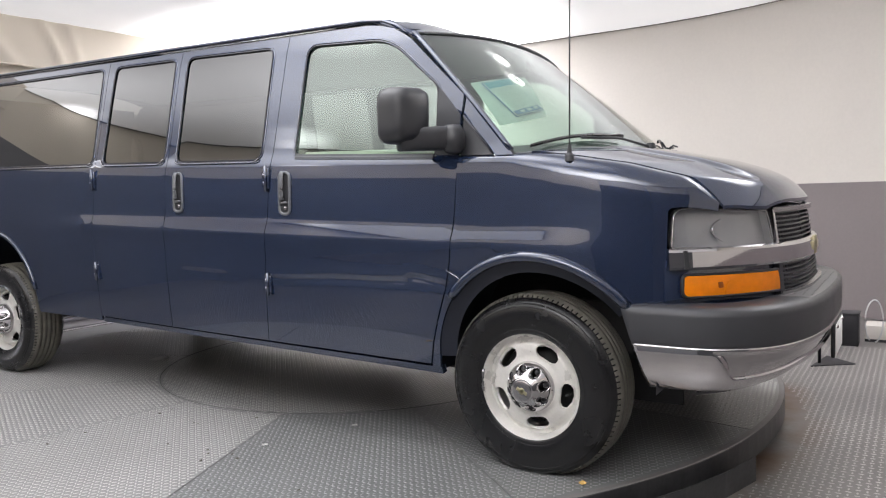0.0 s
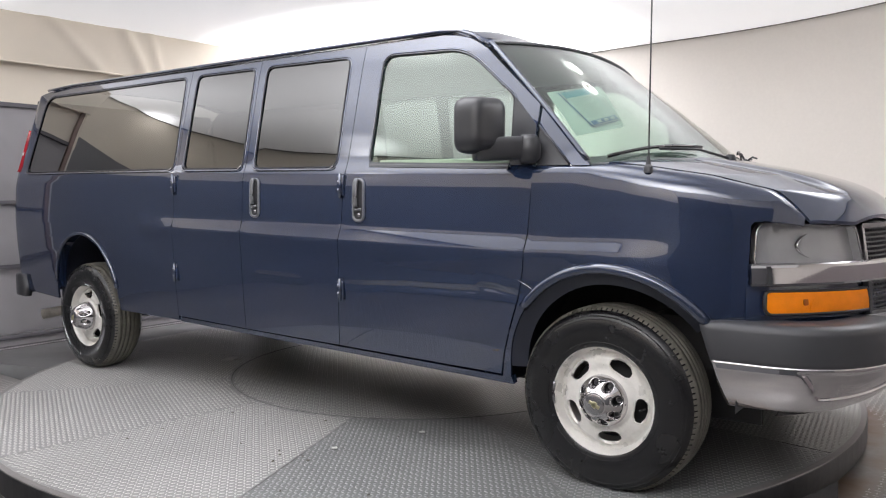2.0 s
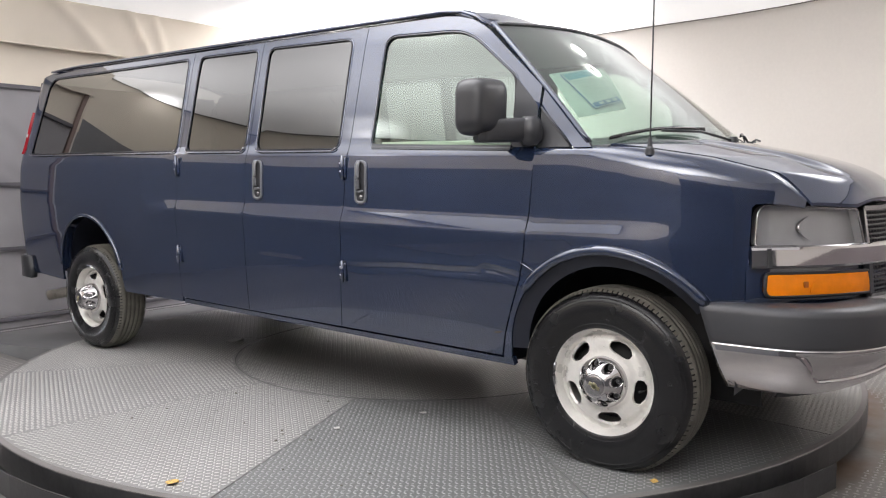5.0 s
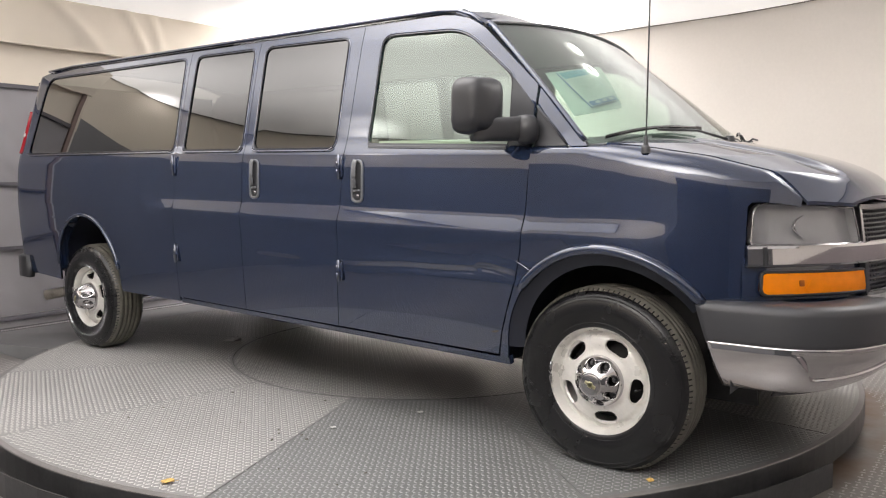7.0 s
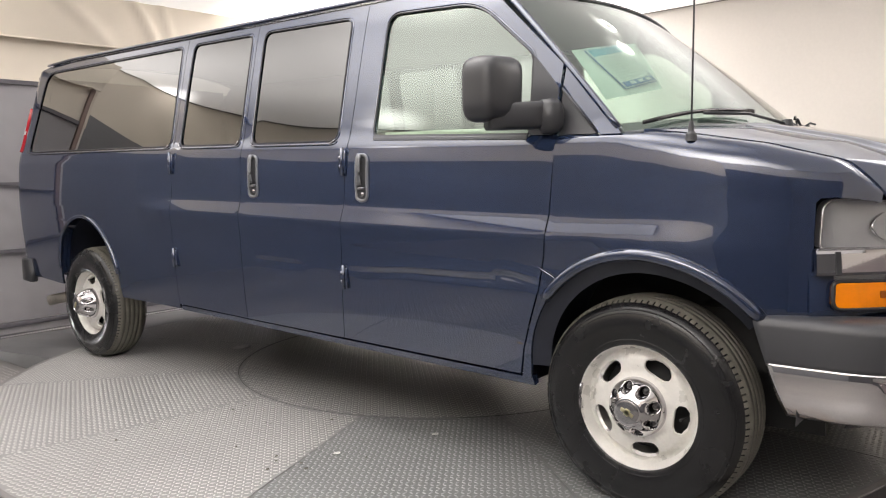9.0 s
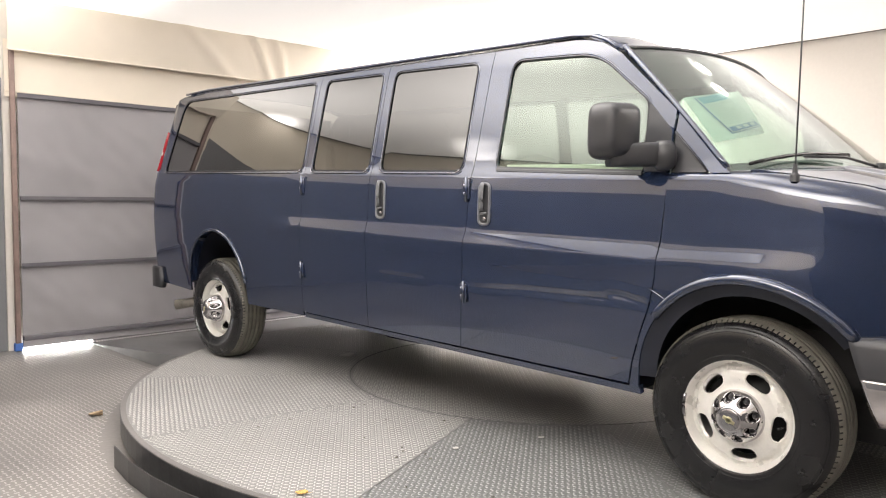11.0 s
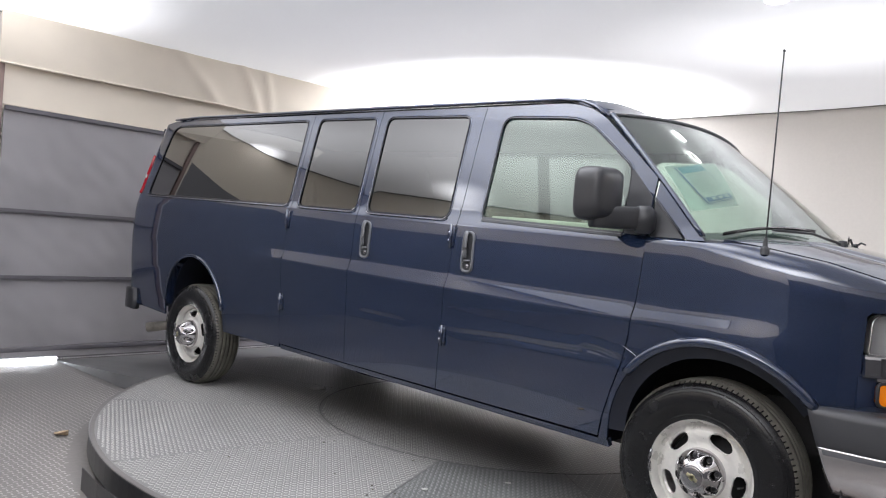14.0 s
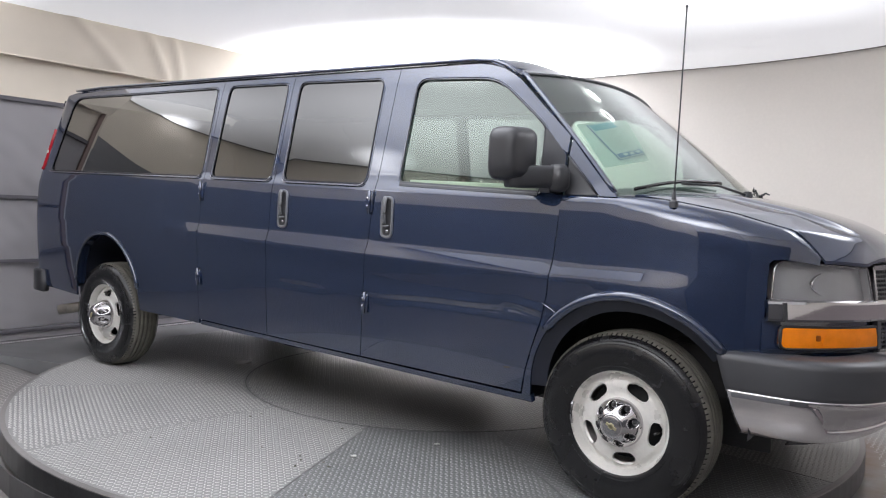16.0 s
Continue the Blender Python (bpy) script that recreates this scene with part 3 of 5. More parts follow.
    cx, cy = DISC
    tt = empty("turntable", "round grey tread plate turntable with a dark steel rim", "turntable", (cx, cy, FLOOR))
    part("rim", sweep([(cx + DISC_R * math.cos(a), cy + DISC_R * math.sin(a), 0) for a in np.linspace(0, 2 * math.pi, 160, endpoint=False)],
                      [(-0.02, -0.115), (0.0, -0.115), (0.0, -0.006), (-0.004, -0.002), (-0.02, -0.002)], closed=True, smooth=False), RIM, tt, "dark scuffed steel rim")
    ring = [[(cx + r * math.cos(a), cy + r * math.sin(a), z) for a in np.linspace(0, 2 * math.pi, 160, endpoint=False)] for r, z in ((DISC_R - 0.034, -0.0005), (DISC_R - 0.004, -0.0005), (DISC_R - 0.001, -0.004))]
    rv = [p for row in ring for p in row]
    rf = [(k * 160 + i, (k + 1) * 160 + i, (k + 1) * 160 + (i + 1) % 160, k * 160 + (i + 1) % 160) for k in range(2) for i in range(160)]
    part("rim_top", mesh_from("rim_top", rv, rf), WORNRING, tt, "worn smooth steel edge ring")
    part("drum", lathe_z([(0.0, FLOOR), (DISC_R - 0.25, FLOOR), (DISC_R - 0.25, -0.02), (0, -0.02)], cx, cy), RIM, tt)
    r0, r1 = 1.32, DISC_R - 0.03
    pitch = 0.0235
    for k in range(12):
        a0, a1 = math.radians(-69 + 30 * k), math.radians(-39 + 30 * k)
        g = 0.0016
        arc = np.linspace(a0 + g / 2, a1 - g / 2, 18)
        outline = [(cx + (r0 + 0.001) * math.cos(a), cy + (r0 + 0.001) * math.sin(a)) for a in arc] + [(cx + r1 * math.cos(a), cy + r1 * math.sin(a)) for a in arc[::-1]]
        n = len(outline)
        verts = [(x, y, 0.0) for x, y in outline] + [(x, y, -0.018) for x, y in outline]
        m = len(arc)
        faces = [(i, i + 1, n - 2 - i, n - 1 - i) for i in range(m - 1)]
        faces = [f[::-1] for f in faces] + [(i, (i + 1) % n, n + (i + 1) % n, n + i) for i in range(n)]
        # the first two sheets carry the van's reflected dark in their colour
        sheet = part("deck_sheet", mesh_from("deck_sheet", verts, faces), DECKSHADED if k < 2 else DECK, tt)
        mid = (a0 + a1) / 2
        e1, e2 = np.array((math.cos(mid), math.sin(mid))), np.array((-math.sin(mid), math.cos(mid)))
        us, vs = np.arange(r0 * 0.9, r1, pitch), np.arange(-0.8, 0.8, pitch)
        U, V = np.meshgrid(us, vs, indexing="ij")
        I, J = np.meshgrid(range(len(us)), range(len(vs)), indexing="ij")
        P = U[..., None] * e1 + V[..., None] * e2
        rad, ang = np.hypot(P[..., 0], P[..., 1]), np.arctan2(P[..., 1], P[..., 0])
        da = (ang - mid + math.pi) % (2 * math.pi) - math.pi
        ok = (rad > r0 + 0.015) & (rad < r1 - 0.012) & (np.abs(da) * rad < (math.radians(15) * rad - 0.008))
        ori = np.where((I + J) % 2 == 0, mid + math.pi / 4, mid - math.pi / 4)[ok]
        sp = P[ok] + np.array((cx, cy))
        tread("tread", sp, ori, 0.0, DECKSHADEDBAR if k < 2 else DECKBAR, sheet)
    # inner disc
    arc = np.linspace(0, 2 * math.pi, 96, endpoint=False)
    verts = [(cx + r0 * math.cos(a), cy + r0 * math.sin(a), -0.001) for a in arc]
    inner = part("inner_disc", mesh_from("inner_disc", verts, [tuple(range(96))]), DECK, tt)
    us = np.arange(-r0, r0, pitch)
    U, V = np.meshgrid(us, us, indexing="ij")
    I, J = np.meshgrid(range(len(us)), range(len(us)), indexing="ij")
    ok = np.hypot(U, V) < r0 - 0.02
    sp = np.stack([U[ok] + cx, V[ok] + cy], -1)
    tread("tread", sp, np.where((I + J) % 2 == 0, 0.79, -0.79)[ok], -0.001, DECKBAR, inner)
    part("inner_ring", tube([(cx + r0 * math.cos(a), cy + r0 * math.sin(a), -0.001) for a in arc], 0.003, True, 6), RIM, tt, "thin dark joint ring")
    # upright guard plates standing on the floor round the rim
    R = DISC_R + 0.08
    for k in range(4):
        a0, a1 = math.radians(-101 + 21.9 * k), math.radians(-101 + 21.9 * (k + 1) - 0.3)
        pts = [(cx + R * math.cos(a), cy + R * math.sin(a), FLOOR) for a in np.linspace(a0, a1, 5)]
        plate = empty("guard_plate", "dark steel guard plate standing round the turntable", "plate", (pts[0][0], pts[0][1], FLOOR), group="guard plates round the turntable")
        part("upright_plate", sweep(pts, [(-0.004, 0), (0.0, 0), (0.0, 0.108), (-0.004, 0.108)], smooth=False), RIM, plate)
    # ramp from the curtain up to the deck
    verts, faces = [], []
    ys = np.linspace(-1.15, 2.0, 12)
    for y in ys:
        xe = cx - math.sqrt(max(0, (DISC_R + 0.03) ** 2 - (y - cy) ** 2))
        verts += [(-5.97, y, FLOOR + 0.004), (xe, y, -0.012), (xe, y, FLOOR)]
    for i in range(len(ys) - 1):
        o, w = i * 3, i * 3 + 3
        faces += [(o, o + 1, w + 1, w), (o + 1, o + 2, w + 2, w + 1)]
    faces += [(0, 2, 1), (len(verts) - 3, len(verts) - 2, len(verts) - 1)]
    ramp = empty("ramp", "dark grey rubber drive-on ramp beside the turntable", "ramp", (-5.3, 0.4, FLOOR))
    part("ramp_deck", mesh_from("ramp", verts, faces), RAMP, ramp)
    strip = bmesh.new()
    for i, y in enumerate(np.arange(-1.12, 2.0, 0.024)):
        bmesh.ops.create_cube(strip, size=1, matrix=Matrix.Translation((-5.985, y, FLOOR + 0.018)) @ Matrix.Diagonal((0.012, 0.013, 0.012, 1)))
    tagged(part("edge_strip", strip, WHITELENS, ramp, "dotted pale edge strip"), kind="stuff")


def lathe_z(profile, cx, cy, n=96):
    verts, faces = [], []
    k = len(profile)
    for i in range(n):
        a = 2 * math.pi * i / n
        verts += [(cx + r * math.cos(a), cy + r * math.sin(a), z) for r, z in profile]
    for i in range(n):
        j = (i + 1) % n
        faces += [(i * k + a, j * k + a, j * k + a + 1, i * k + a + 1) for a in range(k - 1)]
    return mesh_from("lathe", verts, faces, False)


# ------------------------------------------------------------------ the van: its surfaces
PROFILE = [(0.25, -0.940), (0.36, -0.962), (0.50, -0.976), (0.70, -0.992), (0.80, -0.9955), (0.87, -1.0035), (0.917, -1.0090), (0.988, -0.986), (1.10, -0.984), (1.20, -0.980), (1.255, -0.970), (1.30, -0.952),
           (1.40, -0.931), (1.60, -0.892), (1.80, -0.851), (1.90, -0.823), (2.0, -0.76)]
PZ, PY = [a for a, b in PROFILE], [b for a, b in PROFILE]


def side_y(x, zb):
    """Half width of the body (negative y) at x and body height zb."""
    y = sum(np.interp(zb + d, PZ, PY) for d in (-0.008, -0.004, 0, 0.004, 0.008)) / 5
    # the pressed waist line fades out over the front wing and behind the side doors
    plain = np.interp(zb, [0.25, 0.36, 0.50, 0.70, 0.90, 1.0, 1.2, 1.255, 1.30], [-0.940, -0.962, -0.976, -0.992, -0.999, -0.995, -0.982, -0.970, -0.952])
    fade = min(1, max(0, (x - 0.04) / 0.27))
    fade = max(fade, min(1, max(0, (-2.95 - x) / 0.25)))
    if 0.8 < zb < 1.2:
        y = y * (1 - fade) + plain * fade
    if x > 0:
        y += 0.14 * (x / 0.52) ** 2.2
    # creased dent along the lower doors
    if 0.60 < zb < 0.86 and -2.15 < x < -0.36:
        zc = float(np.interp(x, [-2.1, -1.3, -1.0, -0.75, -0.60, -0.55, -0.49, -0.42, -0.37], [0.716, 0.716, 0.738, 0.744, 0.752, 0.772, 0.768, 0.752, 0.750]))
        amp = float(np.interp(x, [-2.12, -2.0, -1.8, -1.65, -1.45, -1.2, -0.9, -0.6, -0.5, -0.40, -0.365], [0, 0.0022, 0.0018, 0, 0, 0.0035, 0.0040, 0.0050, 0.0055, 0.0035, 0]))
        y += amp * (math.exp(-((zb - zc + 0.016) / 0.014) ** 2) - 0.6 * math.exp(-((zb - zc - 0.012) / 0.018) ** 2))
    lean = max(0, zb - 1.15) * 0.22
    t = (-4.93 + lean - x) / 0.16
    if t > 0:
        t = min(t, 0.999)
        y += 0.19 * (1 - math.sqrt(1 - t * t))
    return float(y)


def side(x, zb):
    return (x, side_y(x, zb), zb - PIT * x)


def side_in(d):
    return lambda x, zb: (x, side_y(x, zb) + d, zb - PIT * x)


def pane_in(d):
    """The glass: it keeps the lean of the upper body down to its foot."""
    def fn(x, zb):
        y = side_y(x, max(zb, 1.38)) - 0.195 * max(0.0, 1.38 - zb)
        return (x, max(y, side_y(x, zb)) + d, zb - PIT * x)
    return fn


def nose_x(y):
    return 0.878 - 0.36 * (abs(y) / 0.861) ** 3


HOOD_D = [-0.05, 0.0, 0.025, 0.055, 0.09, 0.14, 0.215, 0.335, 0.60, 0.85, 1.1]
HOOD_Z = [0.965, 1.035, 1.068, 1.105, 1.140, 1.172, 1.204, 1.244, 1.304, 1.335, 1.35]
EDGE_D = [-0.05, 0.0, 0.035, 0.07, 0.15, 0.335, 0.60, 0.85, 1.1]
EDGE_Z = [0.950, 1.035, 1.094, 1.137, 1.168, 1.236, 1.297, 1.329, 1.344]


def hood_z(x, y):
    """Height of the bonnet: a raised, rounded middle between creases, and flatter sides that break down to the lip."""
    d = nose_x(0.87 * y) - x
    mid = sum(np.interp(d + e, HOOD_D, HOOD_Z) for e in (-0.03, -0.015, 0, 0.015, 0.03)) / 5 + 0.006 * min(1, max(0, d) / 0.20)
    edge = sum(np.interp(d + e, EDGE_D, EDGE_Z) for e in (-0.010, -0.005, 0, 0.005, 0.010)) / 5
    w = 0.455 - 0.04 * (x - 0.2)
    s = 1 / (1 + math.exp(max(-50, min(50, (abs(y) - w) / 0.009))))
    z = mid * s + edge * (1 - s)
    d2 = nose_x(y) - x
    lip = 1.029 + 0.021 * (abs(y) / 0.75) ** 2 + 1.55 * max(-0.02, d2) - 1.2 * max(0, d2) ** 2
    h = max(0.015 - abs(z - lip), 0) / 0.015
    z = min(z, lip) - h * h * 0.015 / 4
    return float(z - 0.010 * (abs(y) / 0.85) ** 2)


def seam_y(x):
    """The seam between wing and bonnet."""
    return float(sum(np.interp(x + e, [-0.2, -0.10, 0.0, 0.123, 0.314, 0.475, 0.588, 0.66], [-0.958, -0.957, -0.912, -0.858, -0.816, -0.775, -0.735, -0.712]) for e in (-0.04, -0.02, 0, 0.02, 0.04)) / 5)


def wing_edge_y(x):
    """Outer half width of the front wing seen from above."""
    y = side_y(x, 0.90) if x < 0.3 else side_y(x, 1.05)
    yn = -0.861 * (max(0.0, 0.878 - x) / 0.36) ** (1 / 3)
    return max(y, yn) if x > 0.4 else y


WING_R = 0.17
WING_P = 0.57      # squareness of the wing's shoulder


def wing_top(x):
    sy = seam_y(x)
    h = hood_z(x, sy)
    t = min(1, max(0, (x + 0.12) / 0.22))
    return (1.272 - PIT * x) * (1 - t) + h * t


def wing(x, v):
    """Front wing: upright below, rolling over to the bonnet seam above."""
    zt = wing_top(x)
    zl = zt - WING_R
    sy = seam_y(x)
    if v <= zl:
        return (x, max(side_y(x, v + PIT * x), wing_edge_y(x) if x > 0.45 else -9), v)
    a = min(1.0, (v - zl) / WING_R) ** 1.6 * math.pi / 2
    ys = max(side_y(x, zl + PIT * x), wing_edge_y(x) if x > 0.45 else -9)
    y = sy + (ys - sy) * max(0.0, math.cos(a)) ** WING_P
    z = zl + WING_R * max(0.0, math.sin(a)) ** WING_P
    return (x, y, z)


def wing_v(x, z):
    """The wing's v for a height z on its rolled part."""
    zl = wing_top(x) - WING_R
    if z <= zl:
        return z
    return zl + WING_R * (math.asin(min(1, (z - zl) / WING_R) ** (1 / WING_P)) / (math.pi / 2)) ** (1 / 1.6)


# plan line of the nose, by length from its outer corner
_pl = [(0.40, -0.912), (0.46, -0.893)] + [(nose_x(y), y) for y in np.linspace(-0.872, 0, 90)]
_ps = [0.0]
for _a, _b in zip(_pl, _pl[1:]):
    _ps.append(_ps[-1] + math.dist(_a, _b))
_px, _py = [p[0] for p in _pl], [p[1] for p in _pl]
NOSE_MID = _ps[-1]


def nose(s, z, off=0.0, lean=0.16):
    """A point of the nose: s along the plan line (past the middle it runs down the other side)."""
    sgn = 1
    if s > NOSE_MID:
        s, sgn = 2 * NOSE_MID - s, -1
    e = 0.004
    x, y = np.interp(s, _ps, _px), np.interp(s, _ps, _py)
    dx, dy = np.interp(s + e, _ps, _px) - np.interp(s - e, _ps, _px), np.interp(s + e, _ps, _py) - np.interp(s - e, _ps, _py)
    l = math.hypot(dx, dy)
    nx, ny = dy / l, -dx / l
    o = off - lean * max(-0.1, z - 0.86)
    return (float(x + nx * o), float((y + ny * o) * sgn), z)


# ------------------------------------------------------------------ the van: its parts
WIN1 = rounded([(-4.815, 1.266), (-2.872, 1.278), (-2.868, 1.845), (-4.66, 1.838)], [0.05, 0.05, 0.05, 0.10])
WIN2 = rounded([(-2.775, 1.278), (-2.212, 1.278), (-2.203, 1.845), (-2.752, 1.848)], 0.045)
WIN3 = rounded([(-2.112, 1.278), (-1.470, 1.278), (-1.456, 1.836), (-2.105, 1.845)], 0.05)
WIN4 = rounded([(-1.246, 1.296), (-0.438, 1.280), (-0.452, 1.575), (-0.735, 1.806), (-1.226, 1.824)], [0.03, 0.01, 0.03, 0.11, 0.07], 7)
REAR_ARCH = [(-3.96 + 0.418 * math.cos(a), 0.418 + 0.418 * math.sin(a)) for a in np.linspace(math.pi, 0, 26)]
ARCH_C, ARCH_R = (0.010, 0.425), 0.448
FRONT_ARCH = [(ARCH_C[0] + ARCH_R * math.cos(a), ARCH_C[1] + ARCH_R * math.sin(a)) for a in np.linspace(math.pi * 1.0, 0.20 * math.pi, 26)]
ROOF_LINE = 1.886
G = 0.0017


def window_pane(poly, parent, glass, bright=True, inset=0.004, flip=False, frame_mat=None):
    """A pane with its rubber frame, as parts."""
    me = panel(pane_in(inset), shrink(poly, 0.004), step=0.12, depth=0.004, edge=0.05)
    ring = tube([side_in(-0.002)(x, z) for x, z in resample(shrink(poly, 0.002), 0.03)], 0.0033, True, 6)
    if flip:
        me, ring = flip_y(me), flip_y(ring)
    pane = part("window_pane", me, glass, parent)
    part("window_seal", ring, GASKET, parent)
    if not flip:
        part("window_lip", tube([side_in(0.001)(x, z) for x, z in resample(shrink(poly, -0.008), 0.03)], 0.0048, True, 8), PAINT, parent)
    if bright:
        low = [p for p in resample(poly, 0.03) if p[1] < min(q[1] for q in poly) + 0.03]
        low.sort()
        if len(low) > 2:
            br = tube([side_in(-0.010)(x, z - 0.011) for x, z in low], 0.0035, False, 6)
            part("bright_strip", flip_y(br) if flip else br, SATIN, parent)
    return pane


def door_handle(x, zc, h, parent):
    """Upright pull handle in a recessed dish, with a lock below."""
    def at(dx, dz, off):
        p = side(x + dx, zc + dz)
        return (p[0], p[1] + off, p[2])
    bezel = rounded([(-0.034, -h / 2), (0.034, -h / 2), (0.034, h / 2), (-0.034, h / 2)], 0.030, 6)
    ring = tube([at(a, b, -0.003) for a, b in resample(bezel, 0.02)], 0.007, True, 8)
    hnd = part("door_handle", ring, HANDLE, parent, "grey plastic handle surround")
    dish = panel(lambda u, v: at(u, v, -0.0015), shrink(bezel, 0.002), step=0.02, depth=0.002, edge=0.012)
    part("dish", dish, DARKPLASTIC, hnd)
    bar = sweep([at(-0.011, 0.02 - h * 0.26 + i * h * 0.098, -0.010 - 0.006 * math.sin(math.pi * i / 7)) for i in range(8)], circle(0.012, 10, 0.006))
    part("grip", bar, HANDLE, hnd)
    part("thumb_rest", tube([at(-0.02, -h * 0.24, -0.006), at(0.018, -h * 0.22, -0.007)], 0.006), HANDLE, hnd)
    p = at(0.004, -h * 0.36, -0.004)
    lock = lathe([(0.0, -0.003), (0.008, -0.003), (0.0105, 0.0), (0.0105, 0.006)], 16)
    lock.transform(Matrix.Translation(p))
    part("lock", lock, SATIN, hnd, "small silver door lock")


def hinge(x, zc, parent, h=0.085):
    """Outside hinge: two leaves and a pin."""
    p = Vector(side(x, zc))
    bm = box(-0.024, 0.022, -0.010, 0.004, -h / 2, h / 2, 0.005)
    bmesh.ops.transform(bm, matrix=Matrix.Translation(p), verts=bm.verts[:])
    hg = part("hinge", bm, PAINT, parent)
    part("pin", tube([p + Vector((0.003, -0.012, -h / 2 - 0.012)), p + Vector((0.003, -0.012, h / 2 + 0.012))], 0.008), PAINT, hg)
    for dz in (-0.02, 0.02):
        b = lathe([(0.0, -0.006), (0.006, -0.004), (0.008, 0.0)], 10)
        b.transform(Matrix.Translation(p + Vector((-0.012, -0.009, dz))))
        part("bolt", b, SATIN, hg)


SIDE_ROWS = sorted(set([round(z, 4) for z in np.arange(0.30, 1.9, 0.04)] + [round(z, 4) for z in np.arange(0.89, 1.02, 0.006)] + [round(z, 4) for z in np.arange(0.68, 0.81, 0.0075)] + [1.215, 1.235, 1.255, 1.275, 1.295]))


def build_van():
    van = empty("van", "dark navy blue long passenger van parked on the turntable", "van", (-2.0, 0, 0))
    P = lambda outline, holes=(), **k: panel(side, outline, holes, step=0.055, rows=SIDE_ROWS, **k)

    # ---- front door
    s_top, s_mid, s_low = (-1.362, ROOF_LINE), (-1.396, 1.19), (-1.462, 0.378)
    seam_front = [(-0.319, 1.268), (-0.338, 1.05), (-0.358, 0.85)]
    fd = [s_low, s_mid, s_top, (-0.84, ROOF_LINE), (-0.72, 1.855), (-0.628, 1.805), (-0.325, 1.530), (-0.328, 1.436)] + seam_front + [(-0.388, 0.72), (-0.432, 0.60), (-0.468, 0.48), (-0.487, 0.385)]
    fd = [(x + (G if i < 3 else -G if i > 6 else 0), z) for i, (x, z) in enumerate(fd)]
    sail = rounded([(-0.437, 1.279), (-0.330, 1.277), (-0.334, 1.447), (-0.450, 1.572)], 0.006, 2)
    me = P(fd, [WIN4])
    door = part("front_door", me, PAINT, van)
    window_pane(WIN4, door, SIDEGLASS, bright=False, inset=0.006)
    part("mirror_sail", panel(side_in(-0.004), sail, step=0.05, depth=0.006), DARKPLASTIC, door, "matt black mirror base panel")
    lowbar = sweep([side_in(-0.003)(x, z) for x, z in ((-1.236, 1.290), (-0.83, 1.282), (-0.445, 1.275))], [(-0.006, -0.012), (0.006, -0.012), (0.006, -0.001), (0.003, 0.001), (0.003, 0.010), (-0.006, 0.010)], smooth=False)
    part("belt_seal", lowbar, HANDLE, door, "grey belt moulding under the window")
    door_handle(-1.292, 1.115, 0.20, door)

    # ---- the two side doors
    s2_top, s2_low = (-2.165, ROOF_LINE), (-2.205, 0.372)
    s3_top, s3_low = (-2.822, ROOF_LINE), (-2.858, 0.372)
    d2 = [(s2_low[0] + G, s2_low[1]), (-2.187 + G, 0.95), (s2_top[0] + G, s2_top[1]), (s_top[0] - G, s_top[1]), (s_mid[0] - G, s_mid[1]), (s_low[0] - G, s_low[1])]
    door = part("side_door", P(d2, [WIN3]), PAINT, van)
    window_pane(WIN3, door, TINTED)
    door_handle(-2.073, 1.115, 0.205, door)
    hinge(-1.418, 0.668, door)
    hinge(-1.412, 1.185, door, 0.10)
    d3 = [(s3_low[0] + G, s3_low[1]), (s3_top[0] + G, s3_top[1]), (s2_top[0] - G, s2_top[1]), (-2.187 - G, 0.95), (s2_low[0] - G, s2_low[1])]
    door = part("side_door", P(d3, [WIN2]), PAINT, van)
    window_pane(WIN2, door, TINTED)
    hinge(-2.838, 0.647, door)
    hinge(-2.838, 1.185, door, 0.10)
    # ---- rear quarter
    q = [(-5.085, 0.36), (-4.39, 0.335)] + [(x, z) for x, z in REAR_ARCH if z > 0.45] + [(-3.535, 0.335), (s3_low[0] - G, 0.345), (s3_top[0] - G, ROOF_LINE), (-4.66, ROOF_LINE), (-4.84, ROOF_LINE - 0.03), (-4.965, 1.70), (-5.085, 1.15)]
    part("quarter_panel", P(q, [WIN1]), PAINT, van)
    window_pane(WIN1, van, TINTED)
    # sill under the doors
    sill = [(-2.85, 0.338), (-0.432, 0.346), (-0.440, 0.382), (-0.487, 0.374), (-1.46, 0.368), (-2.85, 0.364)]
    part("sill", panel(side_in(0.004), sill, step=0.1, depth=0.03), PAINT, van)

    # ---- front wing
    top = [(x, wing_top(x)) for x in np.linspace(-0.06, 0.655, 26)]
    arch = [(x, z - PIT * x) for x, z in FRONT_ARCH]
    head_top = [(x, wing_v(x, z)) for x, z in ((0.652, 1.036), (0.60, 1.050), (0.55, 1.056), (0.515, 1.054), (0.503, 1.04))]
    wout = [(-0.3165, 1.272), (-0.15, 1.272)] + top + head_top + [(0.499, 0.9), (0.492, 0.70), (0.385, 0.69)] + arch[::-1] + [(-0.442, 0.388), (-0.482, 0.388), (-0.462, 0.50), (-0.427, 0.61), (-0.384, 0.73), (-0.3545, 0.86), (-0.3345, 1.06)]
    part("front_wing", panel(wing, wout, step=0.03, depth=0.012, edge=0.016), PAINT, van)
    # pillar foot and black corner panel
    part("pillar_foot", panel(side_in(0.002), [(-0.311, 1.530), (-0.320, 1.440), (-0.155, 1.274), (-0.075, 1.274)], step=0.04, depth=0.02), PAINT, van)
    part("corner_panel", panel(side_in(-0.001), [(-0.317, 1.433), (-0.312, 1.275), (-0.162, 1.276)], step=0.05, depth=0.012), DARKPLASTIC, van, "matt black triangular corner panel")
